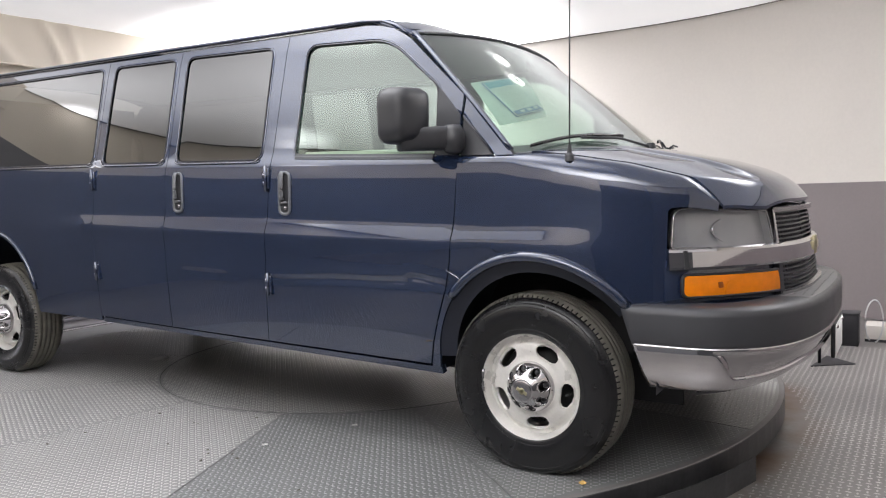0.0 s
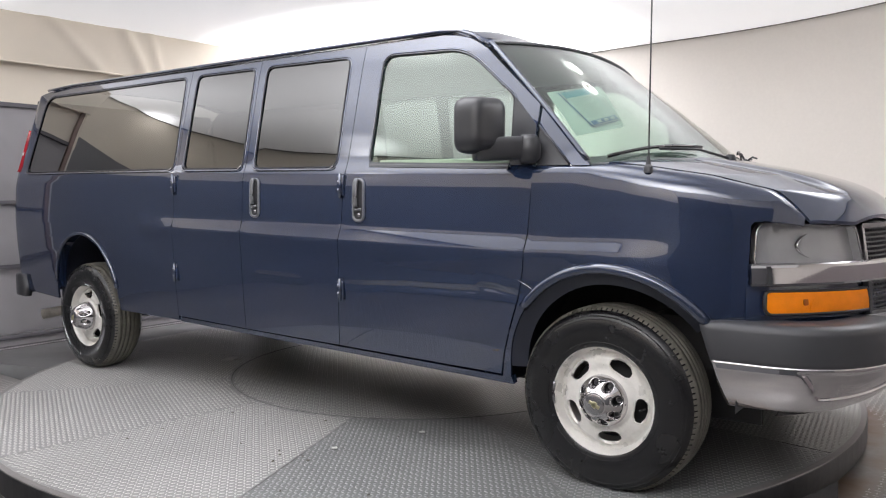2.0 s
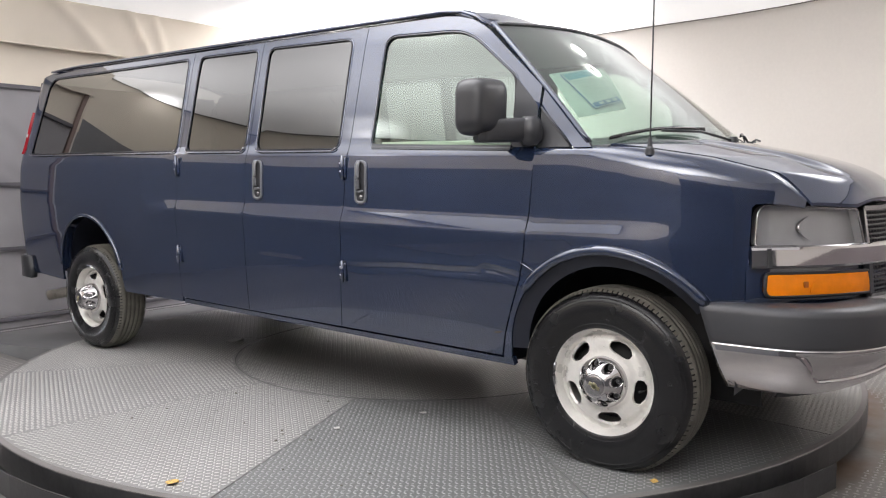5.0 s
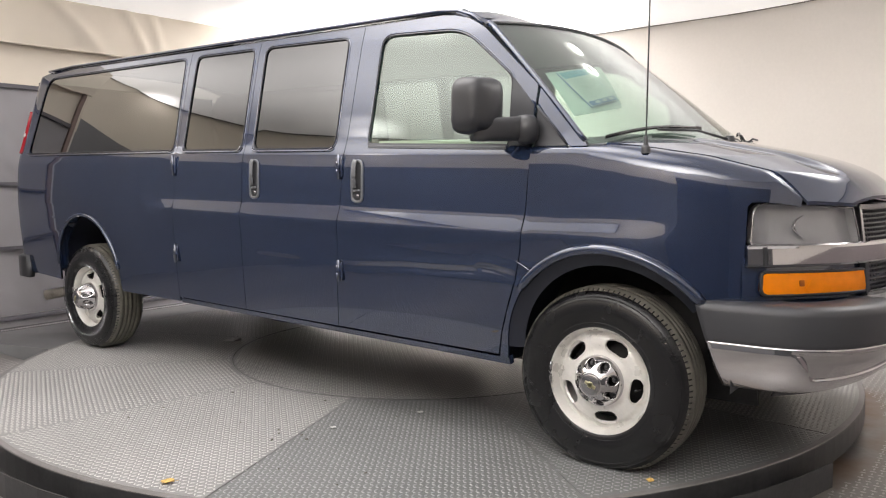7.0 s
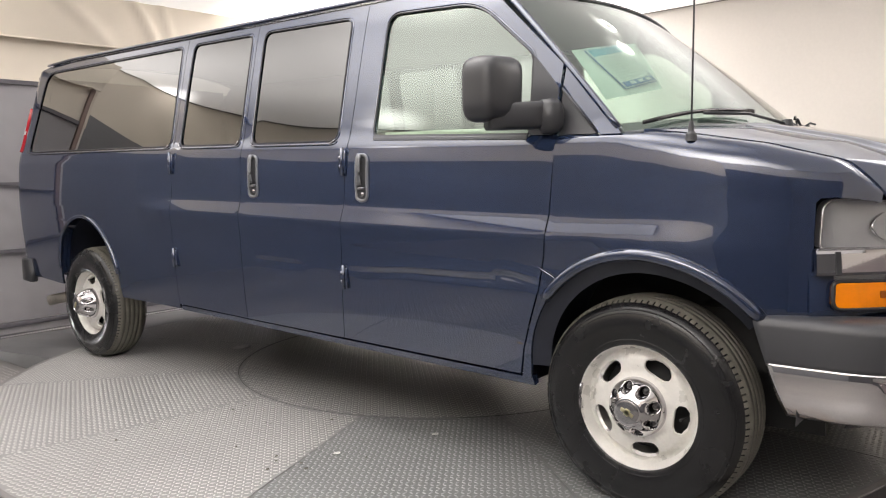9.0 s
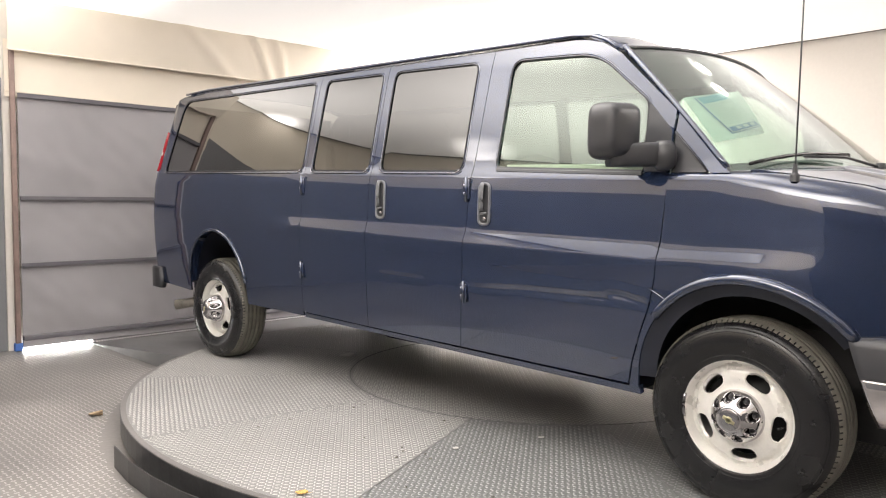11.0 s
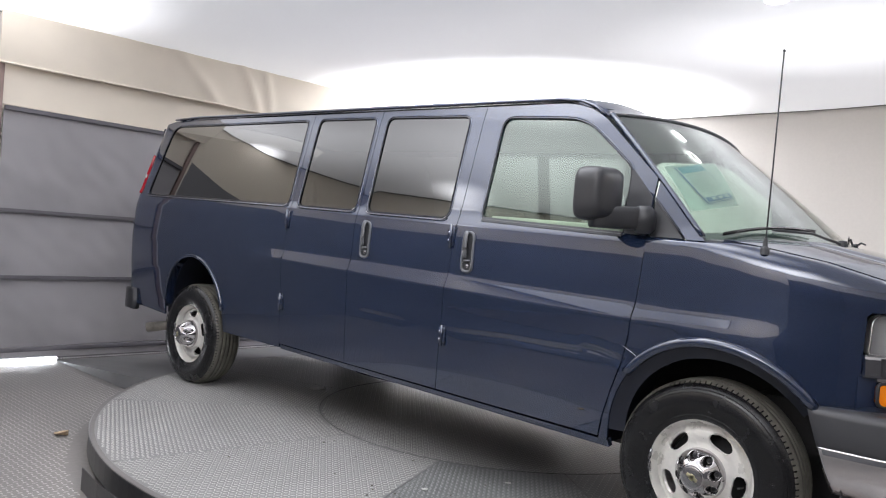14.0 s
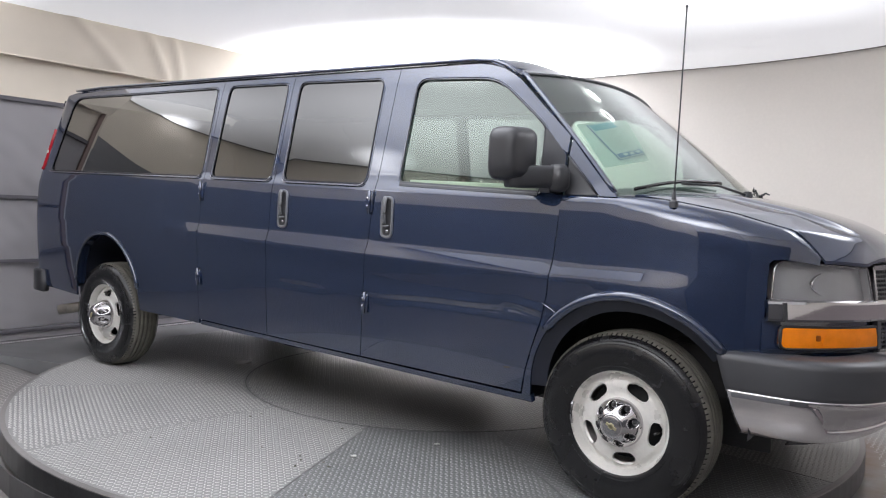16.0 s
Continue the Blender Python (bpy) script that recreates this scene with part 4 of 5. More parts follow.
    part("panel_seal", tube([side_in(-0.004)(x, z) for x, z in ((-0.3185, 1.440), (-0.24, 1.360), (-0.160, 1.277))], 0.0042, False, 6), GASKET, van)
    # wheel arch lips
    pts = []
    for a in np.linspace(math.pi * 0.80, 0.205 * math.pi, 24):
        x, z = ARCH_C[0] + (ARCH_R + 0.004) * math.cos(a), ARCH_C[1] + (ARCH_R + 0.004) * math.sin(a)
        pts.append(wing(x, z - PIT * x))
    part("arch_lip", tube([(x, y - 0.007, z) for x, y, z in pts], 0.021, False, 14), PAINT, van)
    ret = grid(lambda a, d: (lambda p: (p[0], p[1] + d, p[2]))(wing(ARCH_C[0] + ARCH_R * math.cos(a), ARCH_C[1] + ARCH_R * math.sin(a) - PIT * (ARCH_C[0] + ARCH_R * math.cos(a)))), list(np.linspace(math.pi, 0.2 * math.pi, 26)), [0.0, 0.03, 0.07])
    part("arch_return", ret, PAINT, van)
    ret = grid(lambda a, d: side_in(d)(-3.96 + 0.418 * math.cos(a), 0.418 + 0.418 * math.sin(a)), list(np.linspace(math.pi, 0, 26)), [0.0, 0.03, 0.07])
    part("arch_return", ret, PAINT, van)
    pts = [side_in(-0.002)(-3.96 + 0.418 * math.cos(a), 0.418 + 0.418 * math.sin(a)) for a in np.linspace(math.pi * 0.97, 0.05 * math.pi, 26)]
    part("arch_lip", tube(pts, 0.013, False, 10), PAINT, van)
    def flange(a, k):
        x, z = ARCH_C[0] + (ARCH_R - 0.062 * k) * math.cos(a), ARCH_C[1] + (ARCH_R - 0.062 * k) * math.sin(a)
        p = wing(ARCH_C[0] + ARCH_R * math.cos(a), ARCH_C[1] + ARCH_R * math.sin(a) - PIT * x)
        return (x, p[1] + 0.012 + 0.030 * k, z - PIT * x)
    part("arch_flange", slab(grid(flange, list(np.linspace(math.pi, 0.2 * math.pi, 26)), [0.0, 0.35, 0.7, 1.0]), 0.006, (0, 1, 0)), LINER, van)
    joint = [side_in(-0.004)(-0.378, 0.800), side_in(-0.006)(-0.335, 0.780), side_in(-0.010)(-0.300, 0.760)]
    part("wing_joint", tube(joint, 0.0025, False, 6), SATIN, van)
    # wheel houses
    for cx, cz, r in ((ARCH_C[0], ARCH_C[1], ARCH_R + 0.02), (-3.96, 0.418 + 0.119, 0.44)):
        sh = grid(lambda a, y: (cx + r * math.cos(a), y, cz + r * math.sin(a)), list(np.linspace(-0.12, math.pi + 0.12, 26)), [-0.93, -0.8, -0.55])
        part("wheel_house", sh, LINER, van)
        part("wheel_house_end", box(cx - r, cx + r, -0.57, -0.55, 0.24 if cx > -1 else 0.50, cz + r), UNDER, van)

    # ---- far side, roof, rear
    far_holes = [flipw for flipw in (WIN1, WIN2, WIN3, WIN4)]
    far = [(-5.085, 0.36), (-0.46, 0.345), (-0.36, 0.85), (-0.319, 1.268), (-0.075, 1.274), (-0.32, 1.525), (-0.628, 1.805), (-0.72, 1.855), (-0.84, ROOF_LINE), (-4.66, ROOF_LINE), (-4.84, ROOF_LINE - 0.03), (-4.965, 1.70), (-5.085, 1.15)]
    part("far_side", flip_y(panel(side, far, far_holes, step=0.09, depth=0.014)), PAINT, van)
    for wpoly, gl in ((WIN1, TINTED), (WIN2, TINTED), (WIN3, TINTED), (WIN4, CLEAR)):
        window_pane(wpoly, van, gl, bright=False, flip=True)
    part("far_wing", flip_y(panel(wing, [(-0.45, 0.37), (-0.311, 1.272), (-0.15, 1.272)] + top + head_top + [(0.499, 0.9), (0.492, 0.70), (0.40, 0.40)], step=0.05, depth=0.012, edge=0.03)), PAINT, van)

    def edge_front(y):
        return -0.618 + 0.108 * (1 - (y / 0.835) ** 2)

    def roof(t, y):
        x0 = edge_front(y)
        x = x0 + (-4.72 - x0) * t
        crown = 0.105 * (1 - abs(y / 0.835) ** 3.2)
        front = 0.050 * (1 - (y / 0.835) ** 2)
        d = x0 - x
        k = min(1, d / 0.55)
        k = k * (2 - k)
        edge = np.interp(x, [-0.85, -0.618], [ROOF_LINE + 0.012, 1.805]) - PIT * x
        edge_f = 1.850 + front
        z = (edge + crown) * k + (edge_f + 0.0) * (1 - k)
        if abs(y) > 0.8:
            z = edge + 0.01
        rear = max(0, (-4.45 - x) / 0.27)
        return (x, y, z - 0.06 * rear ** 2)
    ts = list(np.linspace(0, 0.14, 14)) + list(np.linspace(0.16, 0.9, 16)) + list(np.linspace(0.91, 1, 8))
    part("roof", slab(grid(roof, ts, list(np.linspace(-0.83, 0.83, 41)), flip=True), 0.012, (0, 0, -1)), PAINT, van)
    # drip rails
    rail = [(-4.66, 1.892), (-4.3, 1.907), (-2.0, 1.907), (-0.90, 1.905), (-0.78, 1.892), (-0.70, 1.864), (-0.635, 1.818)]
    for sgn in (1, -1):
        me = sweep([Vector(side_in(-0.012)(x, z)) for x, z in resample(rail, 0.08, False)], [(-0.008, -0.005), (0.008, -0.005), (0.011, -0.001), (0.008, 0.009), (-0.008, 0.009)], up=(0, 0, 1))
        part("drip_rail", me if sgn > 0 else flip_y(me), PAINT, van, "navy roof drip rail")
    for sgn in (1, -1):
        m2 = grid(lambda t, w: (lambda p: (p[0], p[1] + 0.03 * w - 0.012 * (1 - w), p[2] + 0.02 * w))(side(-4.66 + 4.03 * t, np.interp(-4.66 + 4.03 * t, [r[0] for r in rail], [r[1] for r in rail]))), list(np.linspace(0, 1, 30)), [0, 1])
        part("roof_edge", m2 if sgn > 0 else flip_y(m2), PAINT, van)
    rear = grid(lambda y, z: (-5.08 + 0.22 * max(0, z - 1.3), y, z), list(np.linspace(-0.80, 0.80, 12)), list(np.linspace(0.50, 1.98, 14)))
    part("rear_face", slab(rear, 0.02, (1, 0, 0)), PAINT, van)

    # ---- tail lamp
    def lampfn(off):
        def fn(x, zb):
            p = side(x, zb)
            return (p[0] - off * 0.5, p[1] - off, p[2])
        return fn
    for sgn in (1, -1):
        me = panel(lampfn(0.014), rounded([(-5.05, 1.275), (-4.945, 1.275), (-4.900, 1.60), (-4.985, 1.60)], 0.02), step=0.03, depth=0.03, edge=0.03)
        lamp = part("tail_lamp", me if sgn > 0 else flip_y(me), RED, van, "red tail lamp with a clear reversing lens")
        me = panel(lampfn(0.017), rounded([(-5.03, 1.40), (-4.927, 1.40), (-4.921, 1.45), (-5.018, 1.45)], 0.008), step=0.03, depth=0.012, edge=0.03)
        part("reversing_lens", me if sgn > 0 else flip_y(me), WHITELENS, lamp)
    # rear bumper
    rb = [(-4.86, -0.972, 0), (-5.02, -0.955, 0), (-5.12, -0.90, 0), (-5.17, -0.80, 0), (-5.18, 0, 0), (-5.17, 0.80, 0), (-5.12, 0.90, 0), (-5.02, 0.955, 0), (-4.86, 0.972, 0)]
    part("rear_bumper", sweep([(x, y, 0.54) for x, y, z in rb], rounded([(-0.03, -0.09), (0.03, -0.09), (0.03, 0.085), (-0.03, 0.085)], 0.015, 2)), DARKPLASTIC, van, "black plastic rear bumper")

    # ---- bonnet, cowl, windscreen
    def bonnet(t, w):
        """t from the cowl to the lip, w across."""
        xr = -0.02 + 0.27 * (1 - w * w)
        xf = nose_x(0.722 * w) - 0.003 - 0.026 * max(0, 1 - (w / 0.75) ** 4)
        x = xr + (xf - xr) * t
        yy = -seam_y(x) * w
        return (x, yy, hood_z(x, yy) + 0.001)
    ts = list(np.linspace(0, 0.6, 20)) + list(np.linspace(0.61, 1.0, 44))
    part("bonnet", slab(grid(bonnet, ts, list(np.linspace(-0.993, 0.993, 141)), flip=False), 0.012, (0, 0, -1)), PAINT, van)

    def cowl(t, w):
        y = w * 0.93
        xa, za = -0.085 + 0.28 * (1 - w * w), 1.285 + 0.04 * (1 - w * w)
        xb = -0.022 + 0.27 * (1 - w * w)
        yb = -seam_y(xb) * w
        zb_ = hood_z(xb, yb) - 0.004
        return (xa + (xb - xa) * t, y + (yb - y) * t, za + (zb_ - za) * t)
    part("cowl", slab(grid(cowl, list(np.linspace(0, 1, 6)), list(np.linspace(-1, 1, 31))), 0.01, (0, 0, -1)), HANDLE, van, "grey plastic cowl below the windscreen")

    def ws(t, w, off=0.0):
        xb, yb, zb_ = -0.085 + 0.28 * (1 - w * w), 0.945 * w, 1.280 + 0.045 * (1 - w * w)
        xt, yt, zt = edge_front(0.835 * w) , 0.83 * w, 1.842 + 0.050 * (1 - w * w)
        bow = 0.008 * math.sin(math.pi * t) * (1 - 0.3 * w * w)
        return (xb + (xt - xb) * t + bow * 0.7 + off * 0.72, yb + (yt - yb) * t, zb_ + (zt - zb_) * t + bow * 0.7 + off * 0.69)
    wind = part("windscreen", slab(grid(ws, list(np.linspace(0, 1, 20)), list(np.linspace(-1, 1, 33)), flip=True), 0.005, (-0.7, 0, -0.7)), CLEAR, van, "green tinted curved windscreen")
    edge = [ws(t, -1, 0.004) for t in np.linspace(0, 1, 14)] + [ws(1, w, 0.004) for w in np.linspace(-0.95, 0.95, 24)] + [ws(t, 1, 0.004) for t in np.linspace(1, 0, 14)]
    part("windscreen_seal", tube(edge, 0.0060, False, 8), HANDLE, wind)
    for w in (-1, 1):
        part("pillar_trim", tube([ws(t, w, 0.004) for t in np.linspace(0.02, 1.0, 14)], 0.013, False, 10), PAINT, van, "navy windscreen pillar edge")
    # black printed band along the foot and sides of the glass
    part("frit", slab(grid(lambda t, w: ws(t, w, -0.008), [0.0, 0.03, 0.06], list(np.linspace(-1, 1, 33)), flip=True), 0.002, (-0.7, 0, -0.7)), HANDLE, wind)
    # price sheet on the inside of the glass

    def build_sheet(quad, off, mat, name, parent, u0=0.0, u1=1.0, v0=0.0, v1=1.0):
        """A sheet on the glass; quad: its top left, top right, bottom right and bottom left corner, (u, v): a piece of it, down and across."""
        tl, tr, br, bl = (Vector(p) for p in quad)

        def fn(u, v):
            q = (tl.lerp(tr, v)).lerp(bl.lerp(br, v), u)
            return ws(q.x, q.y, off)
        return part(name, slab(grid(fn, list(np.linspace(u0, u1, 6)), list(np.linspace(v0, v1, 6))), 0.001, (-0.7, 0, -0.7)), mat, parent)
    back = [(0.575, -0.890), (0.64, -0.44), (0.278, -0.625), (0.228, -0.93)]
    face = [(0.562, -0.838), (0.606, -0.615), (0.327, -0.615), (0.277, -0.818)]
    build_sheet(back, -0.020, PAPER, "backing_sheet", van)
    sh = build_sheet(face, -0.014, NAVYINK, "price_sheet", van)
    build_sheet(face, -0.0125, PAPER, "sheet_face", sh, 0.012, 0.988, 0.03, 0.97)
    build_sheet(face, -0.010, BLUEINK, "heading_bar", sh, 0.03, 0.20, 0.05, 0.95)
    build_sheet(face, -0.010, NAVYINK, "footer_bar", sh, 0.86, 0.97, 0.05, 0.95)
    for i in range(3):
        build_sheet(face, -0.008, PAPER, "footer_mark", sh, 0.885, 0.945, 0.22 + 0.24 * i, 0.36 + 0.24 * i)
    for i in range(9):
        u = 0.26 + i * 0.063
        build_sheet(face, -0.010, GREYINK, "text_bar", sh, u, u + 0.018, 0.10, 0.82 - 0.12 * (i % 3))
    # wipers
    for wy in (-0.55, 0.42):
        base = Vector(ws(-0.03, wy + 0.40, 0.02))
        tip = Vector(ws(0.015, wy - 0.38, 0.026))
        tail = Vector(ws(0.05, wy + 0.22, 0.026))
        wp = part("wiper", tube([base, base.lerp((tip + tail) / 2, 0.5) + Vector((0.012, 0, 0.025)), (tip + tail) / 2 + Vector((0.008, 0, 0.012))], 0.006), DARKPLASTIC, van, "black windscreen wiper")
        part("blade", sweep([tip.lerp(tail, i / 8) + Vector((0, 0, 0.020 * math.sin(math.pi * i / 8))) for i in range(9)], [(-0.004, -0.007), (0.004, -0.007), (0.002, 0.007), (-0.002, 0.007)]), RUBBER, wp)
        pv = lathe_z([(0.0, 0.02), (0.018, 0.018), (0.024, 0.0), (0.024, -0.03)], base.x, base.y, 20)
        pv.transform(Matrix.Translation((0, 0, base.z)))
        part("pivot", pv, DARKPLASTIC, wp)
    # linkage heaped at the far end of the cowl
    rnd = random.Random(4)
    for i in range(9):
        a = Vector(ws(0.005 + 0.02 * rnd.random(), 0.50 + 0.30 * rnd.random(), 0.03))
        b = a + Vector((0.03 * rnd.uniform(-1, 1), 0.08 * rnd.uniform(0.4, 1), 0.03 * rnd.uniform(-0.4, 1)))
        part("linkage", tube([a, a.lerp(b, 0.5) + Vector((0, 0, 0.012)), b], 0.005), DARKPLASTIC, wp)
    # antenna
    ab = Vector((0.153, -0.936, 1.255))
    at = Vector((0.166, -0.936, 2.02))
    an = part("antenna", tube([ab, ab.lerp(at, 0.5), at], 0.0032, False, 8), DARKPLASTIC, van, "thin black whip antenna")
    bs = lathe_z([(0.0, 0.055), (0.007, 0.05), (0.010, 0.02), (0.017, 0.012), (0.019, -0.012)], ab.x, ab.y, 20)
    bs.transform(Matrix.Translation((0, 0, ab.z - 0.005)))
    part("antenna_base", bs, PLASTIC, an)
    part("antenna_tip", lathe_ball(at, 0.006), DARKPLASTIC, an)

    build_front(van)
    build_mirror(van)
    build_cabin(van)
    build_under(van)
    for x, y, z, turn in ((-0.025, -0.985, 0.348, -0.16), (-3.985, -0.995, 0.366, 1.571), (-0.025, 0.985, 0.348, 0.0), (-3.985, 0.995, 0.372, 0.3)):
        build_wheel(van, x, y, z, turn)
    return van


def lathe_ball(c, r):
    bm = bmesh.new()
    bmesh.ops.create_uvsphere(bm, u_segments=10, v_segments=6, radius=r, matrix=Matrix.Translation(c))
    for f in bm.faces:
        f.smooth = True
    return bm


def nose_patch(poly, off, lean=0.16, depth=0.012, step=0.03, edge=0.02):
    return panel(lambda s, z: nose(s, z, off, lean), poly, step=step, depth=depth, edge=edge, out=-1)


def nose_bar(s0, s1, prof, n=70, lean=0.16):
    """Sweep a (outward, z) profile along the nose from s0 to s1."""
    verts, faces = [], []
    ss = np.linspace(s0, s1, n)
    k = len(prof)
    for s in ss:
        verts += [nose(s, z, o, lean) for o, z in prof]
    for i in range(n - 1):
        for a in range(k):
            b = (a + 1) % k
            faces.append((i * k + a, i * k + b, i * k + k + b, i * k + k + a))
    faces += [tuple(range(k - 1, -1, -1)), tuple(range((n - 1) * k, n * k))]
    return mesh_from("bar", verts, faces, False)


S_HEAD0, S_HEAD1 = 0.119, 0.600


def build_front(van):
    M = NOSE_MID
    for sgn in (1, -1):
        fl = (lambda m: m) if sgn > 0 else flip_y
        # headlight: dark housing, reflector, bowl, clear lens
        poly = rounded([(S_HEAD0 + 0.012, 0.905), (S_HEAD1 + 0.010, 0.892), (S_HEAD1 - 0.012, 1.028), (S_HEAD0 + 0.03, 1.052)], [0.012, 0.012, 0.012, 0.05])
        hl = part("headlight", fl(nose_patch(poly, -0.034, depth=0.004)), REFLECTOR, van, "headlight with a grey reflector behind clear plastic")
        part("lens", fl(nose_patch(poly, 0.002, depth=0.003)), LENS, hl)
        rim = [nose(s, z, 0.001) for s, z in resample(poly, 0.02)]
        part("bezel", fl(tube(rim, 0.0038, True, 6)), SATIN, hl)
        wall = grid(lambda i, o: (lambda q: nose(q[0], q[1], -0.034 * o))(resample(poly, 0.02)[int(i) % len(resample(poly, 0.02))]), list(range(len(resample(poly, 0.02)) + 1)), [0, 1])
        part("housing", fl(wall), REFLECTOR, hl)
        cres = grid(lambda a, r: nose(0.385 + (0.062 + 0.014 * r * math.cos(a) ** 2) * -math.cos(a), 0.962 + 0.046 * math.sin(a), -0.031 + 0.012 * math.sin(r * math.pi)), list(np.linspace(-1.2, 1.2, 14)), [0.0, 0.25, 0.5, 0.75, 1.0])
        part("bulb_bowl", fl(cres), CHROME, hl, "bright curved edge of the lamp bowl")
        # turn signal
        poly = rounded([(S_HEAD0 + 0.04, 0.722), (S_HEAD1 + 0.012, 0.722), (S_HEAD1 + 0.008, 0.802), (S_HEAD0 + 0.045, 0.806)], [0.03, 0.01, 0.01, 0.02])
        ts = part("turn_signal", fl(nose_patch(poly, 0.006, depth=0.02)), AMBER, van, "amber turn signal lens")
        part("signal_seal", fl(tube([nose(s, z, 0.002) for s, z in resample(poly, 0.02)], 0.007, True, 6)), GASKET, ts)
        inner = rounded([(0.32, 0.732), (0.50, 0.732), (0.50, 0.776), (0.34, 0.780)], 0.02)
        part("signal_prism", fl(nose_patch(inner, 0.0085, depth=0.003)), AMBER, ts)
        part("bulb_mark", fl(nose_patch(rounded([(0.300, 0.754), (0.318, 0.754), (0.318, 0.776), (0.300, 0.776)], 0.004, 2), 0.0092, depth=0.003)), BULB, ts, "dark bulb seat behind the amber lens")
        # dark panel behind the lamps
        poly = [(0.10, 0.690), (M, 0.700), (M, 0.835), (0.10, 0.835)]
        part("lamp_panel", fl(nose_patch(poly, -0.012, depth=0.02, step=0.05)), PAINT, van)
        poly = [(0.115, 0.825), (M, 0.835), (M, 1.036), (0.60, 1.036), (0.16, 1.062), (0.115, 1.0)]
        part("lamp_backing", fl(nose_patch(poly, -0.072, depth=0.01, step=0.05)), GASKET, van)
        # upper grille: slanting slats in a grey frame
        gs0 = S_HEAD1 + 0.02
        gr = part("grille", fl(nose_bar(gs0, M, [(0.0, 1.022), (0.012, 1.022), (0.014, 1.040), (0.0, 1.044)])), SATIN, van, "dark mesh grille with a grey frame")
        part("frame_side", fl(nose_bar(gs0 - 0.006, gs0 + 0.008, [(-0.01, 0.90), (0.012, 0.90), (0.012, 1.035), (-0.01, 1.035)], 3)), SATIN, gr)
        part("grille_backing", fl(nose_patch([(gs0, 0.895), (M, 0.895), (M, 1.03), (gs0, 1.03)], -0.035, depth=0.004, step=0.05)), GASKET, gr)
        for i in range(7):
            z = 0.908 + i * 0.0175
            part("slat", fl(nose_bar(gs0 + 0.012, M, [(-0.03, z), (-0.002, z + 0.004), (-0.002, z + 0.009), (-0.03, z + 0.012)], 24)), DARKPLASTIC, gr)
        for i in range(14):
            s = gs0 + 0.03 + i * 0.026
            if s < M:
                part("rib", fl(nose_bar(s, s + 0.005, [(-0.03, 0.90), (-0.006, 0.90), (-0.006, 1.028), (-0.03, 1.028)], 2)), DARKPLASTIC, gr)
        # chrome bar
        prof = [(-0.015, 0.826), (0.014, 0.826), (0.020, 0.834), (0.022, 0.890), (0.019, 0.899), (0.010, 0.904), (-0.015, 0.904)]
        bar = part("grille_bar", fl(nose_bar(0.112, M, prof)), CHROME, van, "wide chrome bar across the grille")
        # dark strip laid on the chrome as the shadow near its end
        part("bar_end_shadow", fl(nose_bar(0.165, 0.180, [(0.0, 0.829), (0.0245, 0.829), (0.0245, 0.896), (0.0, 0.896)], 3)), DARKPLASTIC, bar)
        # lower grille
        lg = part("lower_grille", fl(nose_patch([(gs0, 0.715), (M, 0.715), (M, 0.828), (gs0, 0.828)], -0.035, depth=0.004, step=0.05)), GASKET, van, "dark lower mesh grille")
        for i in range(6):
            z = 0.722 + i * 0.0175
            part("slat", fl(nose_bar(gs0 + 0.012, M, [(-0.03, z), (-0.004, z + 0.003), (-0.004, z + 0.008), (-0.03, z + 0.011)], 24)), DARKPLASTIC, lg)
        for i in range(14):
            s = gs0 + 0.03 + i * 0.026
            if s < M:
                part("rib", fl(nose_bar(s, s + 0.005, [(-0.03, 0.72), (-0.007, 0.72), (-0.007, 0.826), (-0.03, 0.826)], 2)), DARKPLASTIC, lg)
        part("lower_trim", fl(nose_bar(gs0 - 0.01, M, [(0.0, 0.698), (0.014, 0.698), (0.016, 0.716), (0.0, 0.720)])), SATIN, lg)
        part("trim_end", fl(nose_bar(gs0 - 0.012, gs0 + 0.012, [(-0.01, 0.70), (0.012, 0.70), (0.012, 0.826), (-0.01, 0.826)], 3)), DARKPLASTIC, lg)
    # emblem on the bar, a plain cross-bar shape
    em = []
    for (y0, y1, z0, z1) in ((-0.085, 0.085, 0.848, 0.884), (-0.035, 0.035, 0.826, 0.906)):
        bm = box(0.890, 0.904, y0, y1, z0, z1, 0.004)
        me = bpy.data.meshes.new("e")
        bm.to_mesh(me)
        em.append(me)
        bm.free()
    part("badge", joined(em), GOLD, van, "gold grille badge")

    # bumper: plan line further out
    line = [(0.352 + 0.148 * i / 6, -0.957 + 0.001 * i / 6) for i in range(6)]
    for a in np.linspace(0, math.pi / 2, 90):
        line.append((0.50 + 0.490 * math.sin(a) ** (2 / 2.9), -0.956 * math.cos(a) ** (2 / 2.9)))
    line[-1] = (0.99, 0.0)
    line += [(x, -y) for x, y in line[-2::-1]]
    pts = [(x, y, 0) for x, y in line]

    def rails(prof, mat, name, label, taper=None, press=None):
        verts, faces = [], []
        k = len(prof)
        n = len(pts)
        for i, p in enumerate(pts):
            a, b = Vector(pts[max(0, i - 1)]), Vector(pts[min(n - 1, i + 1)])
            d = (b - a).normalized()
            out = Vector((d.y, -d.x, 0))
            for o, z in prof:
                q = Vector(p) + out * o
                zz = z
                if taper:
                    zz = taper(q, z)
                if press:
                    q = q + out * press(q, zz)
                slant = (0.08 + 0.42 * (0.69 - zz)) * max(0, 1 - (q.x - 0.352) / 0.20) - 0.08 * max(0, 1 - (q.x - 0.352) / 0.20)
                verts.append((q.x + max(0, slant) * 0.75, q.y, zz))
        for i in range(n - 1):
            for a in range(k - 1):
